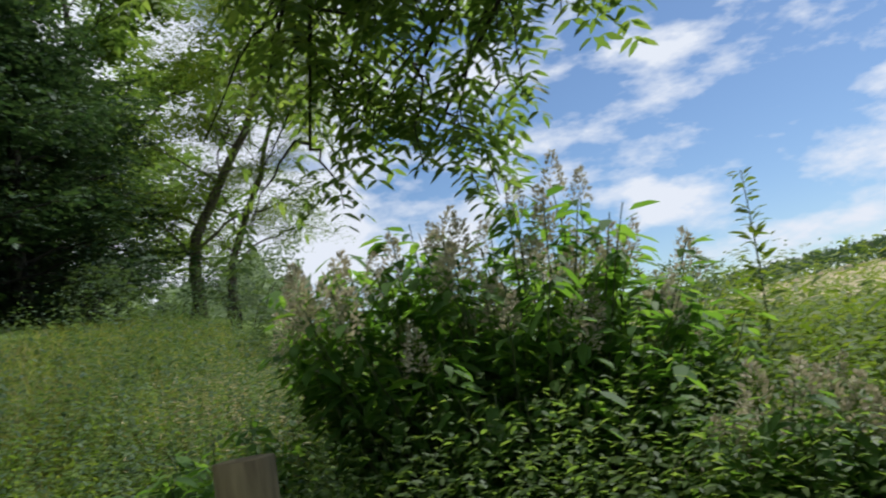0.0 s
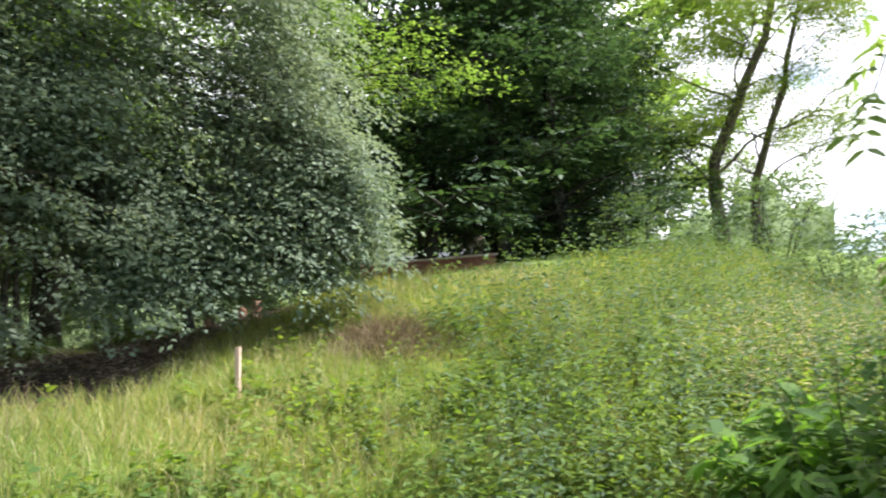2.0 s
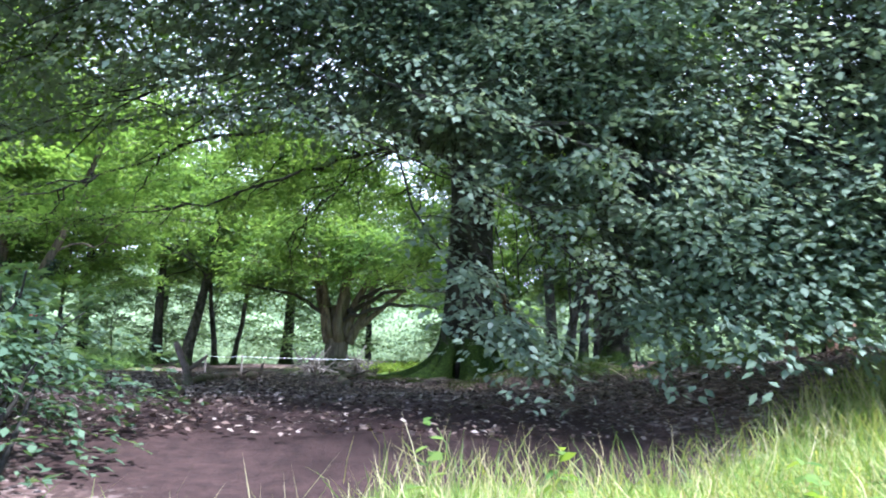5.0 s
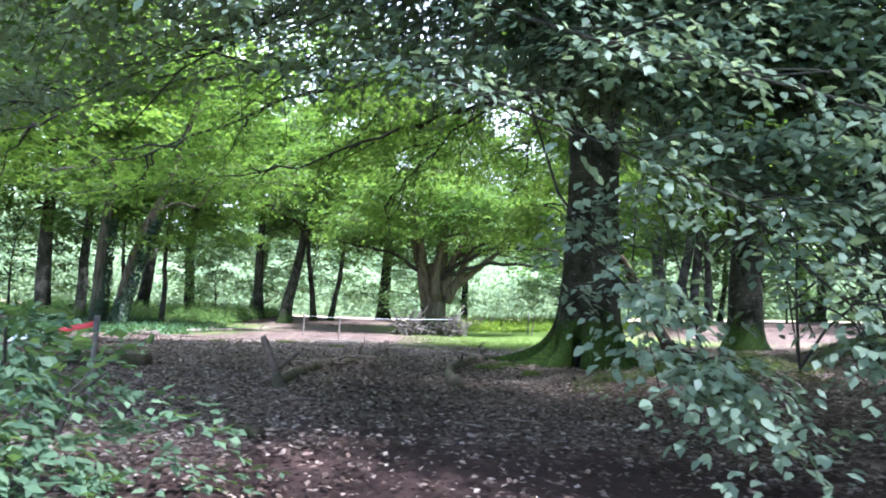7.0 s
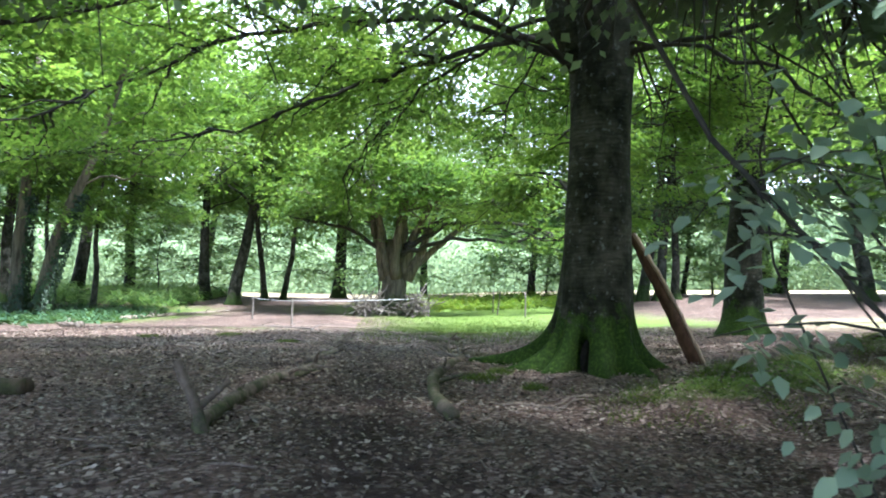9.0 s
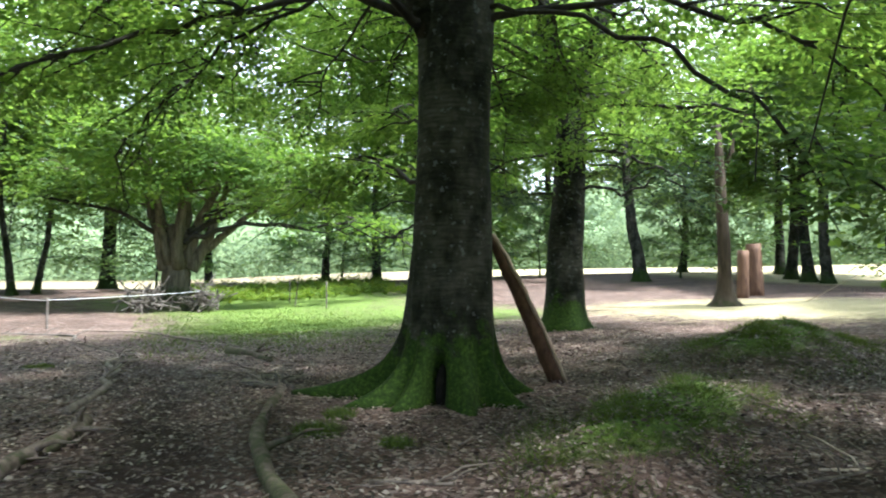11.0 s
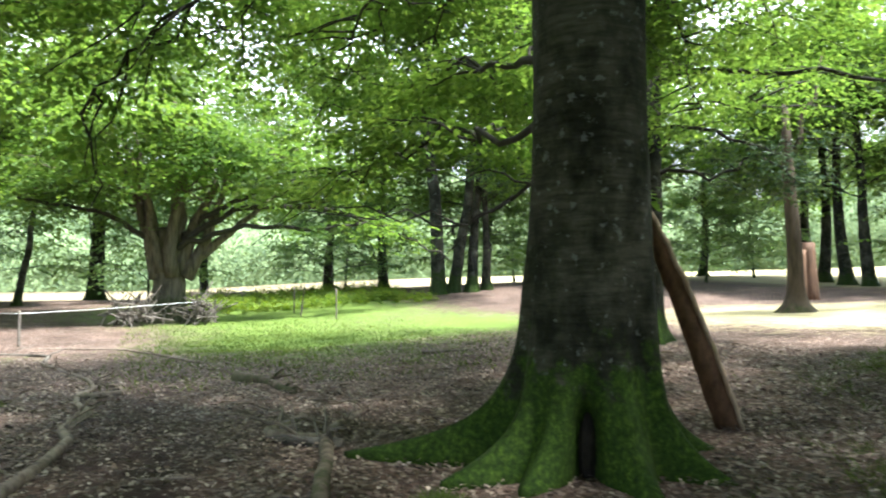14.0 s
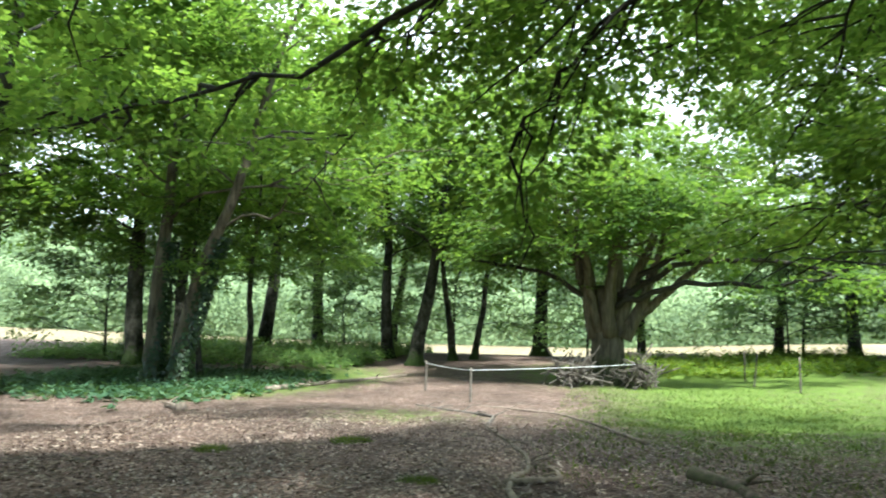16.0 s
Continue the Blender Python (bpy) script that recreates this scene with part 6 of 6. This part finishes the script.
def build_shelter():
    """A tarpaulin stretched among the far trees."""
    s = empty("tarpaulin_shelter", -23.2, 23.7, None, 26.8)
    g = gz(-23.2, 23.7)
    nx, ny = 10, 4
    for name, z0, z1, y0, y1, mat, lab in (("front_sheet", 3.24 - g, 4.12 - g, 0.0, 0.1, TARP, "orange hanging sheet"), ("roof_sheet", 4.12 - g, 4.75 - g, -0.35, 2.4, TARP_TOP, "pale grey roof sheet")):
        u, v = np.meshgrid(np.linspace(0.0 if mat is TARP else -0.45, 4.6, nx), np.linspace(0, 1, ny))
        P = np.stack([u, y0 + (y1 - y0) * v, z0 + (z1 - z0) * v - 0.08 * np.sin(np.pi * u / 4.6)], -1).reshape(-1, 3)
        i = (np.arange(ny - 1)[:, None] * nx + np.arange(nx - 1)[None, :]).ravel()
        me = from_arrays(name, P, np.stack([i, i + 1, i + nx + 1, i + nx], -1), mat, True)
        o = part(name, me, s, lab)
        o.modifiers.new("thickness", "SOLIDIFY").thickness = 0.01
    for x, y in ((-0.3, -0.3), (4.5, -0.3), (-0.3, 2.3), (4.5, 2.3)):
        tb = Tubes()
        tb.add(np.array([(x, y, -0.3), (x, y, 4.12 + (y + 0.35) * 0.23 - g)]), np.array([0.025, 0.025]), 7)
        part("pole", tb.mesh("pole", SAWN_PALE), s)
    for x, y, ex, ey in ((-0.4, -0.3, -5.2, 0.6), (-0.4, 2.3, -3.4, 2.6)):
        tb = Tubes()
        wx, wy = -23.2 + 0.893 * ex - 0.451 * ey, 23.7 + 0.451 * ex + 0.893 * ey
        tb.add(np.array([(x, y, 4.12 + (y + 0.35) * 0.23 - g), (ex, ey, gz(wx, wy) - g)]), np.array([0.007, 0.007]), 5)
        part("guy_rope", tb.mesh("guy_rope", SAWN_PALE), s)
    tagged(s, "orange and grey tarpaulin shelter among the trees", "shelter")


build_shelter()


def build_woods():
    """Far woods on the hill's crest, one mass of small leaf clumps."""
    rng = np.random.default_rng(99)
    n = 9000
    a = rng.uniform(radians(5), radians(75), n)
    r = rng.uniform(235, 300, n)
    x, y = np.sin(a) * r, np.cos(a) * r
    p = np.stack([x, y, ground(x, y) + rng.random(n) ** 0.6 * 6], -1)
    me = leaves("far_woods", p, rng.normal(0, 1, (n, 3)), rng.normal(0, 1, (n, 3)), 2.0, 1.5, DARK_LEAF, RHOMB)
    tagged(new("far_woods", me), "dark woodland along the crest of the hill", "woods", kind="stuff")


build_woods()


# ---- small growth and scattered wood ----
def build_meadow_extras():
    rng = np.random.default_rng(93)
    x, y = scatter(rng, 26000, -10, 3, 2, 13, lambda x, y: not_path(x, y) * (0.3 + 0.7 * (np.sin(x * 1.7) * np.sin(y * 1.3 + 1) > 0)))
    n = len(x)
    ob = new("seeding_grass", grass_mesh(rng, x, y, rng.uniform(0.22, 0.48, n), rng.uniform(0.003, 0.006, n), STRAW, "seeding_grass", 0.3))
    tagged(ob, "pale dry seeding stems among the green grass", "grass", kind="stuff")


build_meadow_extras()
weed_field("light_weeds", 67, 900, (-7, 1.5, 4.5, 12), 0.2, 0.6, 0.085, LIGHT_LEAF, "low yellow-green weeds between the nettles", lambda x, y: not_path(x, y) * (0.25 + 0.75 * (np.sin(x * 1.9) * np.sin(y * 1.4 + 1) > 0)), 12, 0.5)
weed_field("nettle_bank", 64, 800, (-7.2, 0.5, 6.2, 14), 0.35, 0.95, 0.12, WEED_LEAF, "leafy green nettles covering the bank", lambda x, y: not_path(x, y) * smooth(-5.8, -4.0, x) * (0.35 + 0.65 * (np.sin(x * 1.3 + 2) * np.sin(y * 0.9) > -0.3)))
weed_field("fore_weeds", 65, 1050, (-2.2, 3.6, 3.9, 5.2), 0.6, 1.35, 0.088, ASH_LEAF, "yellow-green nettles below the flowering shrub", lambda x, y: np.ones_like(x), 22, 0.42)
weed_field("pale_spikes", 66, 420, (-4.5, 0, 8, 13), 0.7, 1.35, 0.07, STRAW, "pale seeding spikes above the weeds", not_path, 22, 0.4)
weed_field("dock_patch", 55, 420, (-9, -3, 3, 9.5), 0.15, 0.42, 0.13, WEED_LEAF, "scattered broad-leaved weeds in the grass", lambda x, y: not_path(x, y) * (np.sin(x * 2.1 + 1) * np.sin(y * 1.9) > 0.1), 10, 0.6)
weed_field("spire_weeds", 56, 1000, (-6, 1.5, 5.5, 14), 0.7, 1.4, 0.085, BRAMBLE_LEAF, "dark spires of tall weeds in the nettles", not_path, 26, 0.35)
weed_field("ground_cover", 57, 2600, (-44, -29, -17, -6.5), 0.15, 0.4, 0.2, COVER_LEAF, "blue-green ground cover round the ivy-clad tree", lambda x, y: np.exp(-((x + 37) / 5) ** 4 - ((y + 11.5) / 4.0) ** 4), 8, 0.55)
weed_field("glade_weeds", 58, 2000, (-60, -47, 3, 15.5), 0.1, 0.6, 0.22, LIGHT_LEAF, "bright yellow-green plants in the sunny glade", lambda x, y: 0.15 + 0.8 * (np.sin(x * 0.9) * np.sin(y * 0.8 + 1) > -0.1), 9, 0.55)
weed_field("glade_weeds", 59, 2600, (-63, -46, -26, -8), 0.3, 0.9, 0.26, PALE_LEAF, "pale green plants beyond the slender trees", lambda x, y: np.ones_like(x) * 0.9, 9, 0.55)


def build_oak_base():
    """The wide trunk base of the great oak, with a dark hollow."""
    x, y = -25.2, 32.6
    e = empty("oak_base", x, y)
    rng = np.random.default_rng(94)
    tb = Tubes()
    zs = np.array([-0.2, 0.0, 0.4, 0.8, 1.2, 1.6, 1.9])
    tb.add(np.stack([0 * zs, 0 * zs, zs], -1), np.array([2.3, 2.2, 2.0, 1.75, 1.4, 0.9, 0.3]), 60, lambda p, a: 1 + 0.07 * np.sin(9 * a + 3 * p[:, 2:3]) + 0.05 * np.sin(23 * a) + 0.04 * np.sin(41 * a + p[:, 2:3] * 5))
    part("root_mass", tb.mesh("root_mass", OAK_BASE_BARK), e)
    # no opening here: a near-black lump carries the hollow's shade
    bm = bmesh.new()
    bmesh.ops.create_icosphere(bm, subdivisions=3, radius=0.5)
    for v in bm.verts:
        v.co *= 1 + 0.15 * noise.noise(v.co * 4)
    ob = bm_part("hollow", bm, CAVITY, e, "dark hollow among the roots")
    ob.matrix_local = pose(-1.0, -1.55, 0.8) @ Matrix.Diagonal((0.8, 0.8, 1.3, 1))
    tagged(e, "wide brown trunk base of the great oak with a dark hollow", "tree stump")


build_oak_base()
fallen_branch("fallen_log", 21, [(-59.5, -19), (-62.5, -13.5)], 0.22, 0.14, SAWN_PALE, "pale fallen trunk in the undergrowth", 3)
fallen_branch("fallen_log", 22, [(-56, -17.5), (-58.5, -12.5)], 0.2, 0.15, DEAD_WOOD, "grey fallen trunk in the undergrowth", 4)
fallen_branch("fallen_log", 23, [(-56.5, 4.2), (-57.2, 8.0)], 0.3, 0.22, DEAD_WOOD, "dark fallen trunk behind the pollard", 4)
fallen_branch("fallen_branch", 24, [(-20.2, 3.9), (-21.4, 4.6)], 0.045, 0.02, DEAD_WOOD, "knobbly dead branch by the path", 6)
fallen_branch("fallen_branch", 25, [(-14.2, 7.4), (-14.6, 6.9)], 0.02, 0.014, SAWN_PALE, "short pale stick on the leaf litter", 1)
fallen_branch("fallen_branch", 26, [(-36.5, -8.2), (-34.4, -8.6), (-33.0, -8.0)], 0.06, 0.03, DEAD_WOOD, "grey branches heaped by the ivy-clad tree", 8)
fallen_branch("fallen_branch", 27, [(-11.1, 1.75), (-11.5, 1.5)], 0.04, 0.03, SNAG_BARK, "broken stub at the edge of the path")


def grass_tufts():
    rng = np.random.default_rng(95)
    for x0, y0, r in ((-17.3, 3.75, 0.22), (-16.6, 4.3, 0.13), (-17.9, 4.1, 0.14), (-23.5, 0.6, 0.2), (-26.5, -1.2, 0.3), (-24.8, -2.6, 0.22)):
        n = int(1600 * r / 0.2)
        a, u = rng.uniform(0, 6.28, n), rng.random(n) ** 0.6
        x, y = x0 + np.cos(a) * u * r, y0 + np.sin(a) * u * r
        me = grass_mesh(rng, x, y, rng.uniform(0.06, 0.16, n), rng.uniform(0.003, 0.006, n), MOSS_GRASS, "grass_tuft", 0.8)
        tagged(new("grass_tuft", me), "small bright green tuft of grass on the litter", "grass", "grass tufts", kind="stuff")


grass_tufts()


def build_sapling():
    """A tall yellow-green weed that stands above the rest."""
    rng = np.random.default_rng(96)
    e = empty("tall_thistle", 1.55, 6.6)
    h = 2.55
    tb = Tubes()
    c = curve(rng, (0, 0, -0.05), (0.08, 0.05, h), 0.0, 8, 0.01)
    tb.add(c, np.linspace(0.014, 0.004, 8), 6)
    part("stem", tb.mesh("stem", GREEN_STEM), e)
    n = 120
    f = rng.uniform(0.25, 1.0, n)
    az = rng.uniform(0, 6.28, n)
    p = np.stack([np.interp(f * 7, np.arange(8), c[:, j]) for j in range(3)], -1)
    ln = (0.28 - 0.17 * f) * rng.uniform(0.7, 1.2, n)
    p = p + np.stack([np.cos(az), np.sin(az), 0.2 + 0 * az], -1) * (rng.random(n) * 0.12 * (1.2 - f))[:, None]
    part("leaves", leaves("leaves", p, np.stack([np.cos(az), np.sin(az), rng.normal(0.25, 0.3, n)], -1), np.stack([0 * az, 0 * az, 1 + 0 * az], -1) + rng.normal(0, 0.3, (n, 3)), ln, ln * 0.38, LIGHT_LEAF, HEX), e)
    tagged(e, "tall yellow-green weed standing above the nettles", "weed")


build_sapling()


def build_red_tape():
    """Red and white tape tied to a thin post at the edge of the path."""
    x, y = -11.6, 0.37
    post = stump("tape_post", x, y, 0.76, 0.02, BRUSH_WOOD, "thin rough post with red and white tape", category="post")
    post["group"] = "tape posts"
    a = np.array([x, y, gz(x, y) + 0.7])
    t_ob = empty("barrier_tape", x, y, a[2])
    b = np.array([-10.6, -1.6, gz(-10.6, -1.6) + 0.55])
    for k in range(8):
        u = np.linspace(k / 8, (k + 1) / 8, 4)[:, None]
        c = a + (b - a) * u - a
        c[:, 2] -= 0.1 * (4 * u * (1 - u))[:, 0]
        sd = np.array([0, 0, 0.022])
        twist = np.sin(u * 9) * 0.012
        v = np.concatenate([c - sd + twist * [1, 0, 0], c + sd - twist * [1, 0, 0]])
        i = np.arange(3)
        o = part("tape", from_arrays("tape", v, np.stack([i, i + 1, i + 5, i + 4], -1), RED_TAPE if k % 2 == 0 else TAPE, True), t_ob)
        o.modifiers.new("thickness", "SOLIDIFY").thickness = 0.002
    tagged(t_ob, "red and white striped tape strung from a thin post", "tape")


build_red_tape()


def build_twig_litter():
    """Small broken twigs lying all over the leaf litter."""
    rng = np.random.default_rng(97)
    x, y = scatter(rng, 900, -30, -10.5, -6, 11, lambda x, y: (1 - meadow_mask(x, y)) * (1 - 0.5 * path_mask(x, y)))
    tb = Tubes()
    for px, py in zip(x, y):
        a, ln = rng.uniform(0, 6.28), rng.uniform(0.08, 0.42) ** 1.2
        q = np.array([[px, py], [px + math.cos(a) * ln * 0.5, py + math.sin(a) * ln * 0.5], [px + math.cos(a + rng.normal(0, 0.3)) * ln, py + math.sin(a + rng.normal(0, 0.3)) * ln]])
        tb.add(np.concatenate([q, (ground(q[:, 0], q[:, 1]) + rng.uniform(0.012, 0.05, 3))[:, None]], 1), np.array([0.008, 0.007, 0.004]) * rng.uniform(0.7, 1.5), 5)
    tagged(new("twig_litter", tb.mesh("twig_litter", DEAD_WOOD)), "small grey twigs strewn over the leaf litter", "twigs", kind="stuff")


build_twig_litter()


def build_broken_stub():
    """A dark mossy broken limb sticking up beside the path."""
    e = empty("broken_stub", -14.35, 1.2)
    rng = np.random.default_rng(98)
    for pts, r in (([(0, 0, -0.05), (0.02, -0.06, 0.2), (0.06, -0.16, 0.42), (0.05, -0.22, 0.56)], 0.06), ([(0.02, -0.05, 0.2), (-0.08, 0.1, 0.34), (-0.1, 0.16, 0.4)], 0.035)):
        c = soften(np.array(pts, float))
        tb = Tubes()
        tb.add(c, np.linspace(r, r * 0.6, len(c)) * rng.uniform(0.85, 1.15, len(c)), 9)
        part("limb", tb.mesh("limb", MOSSY_WOOD), e)
    tagged(e, "dark mossy broken limb sticking up beside the path", "branch")


build_broken_stub()
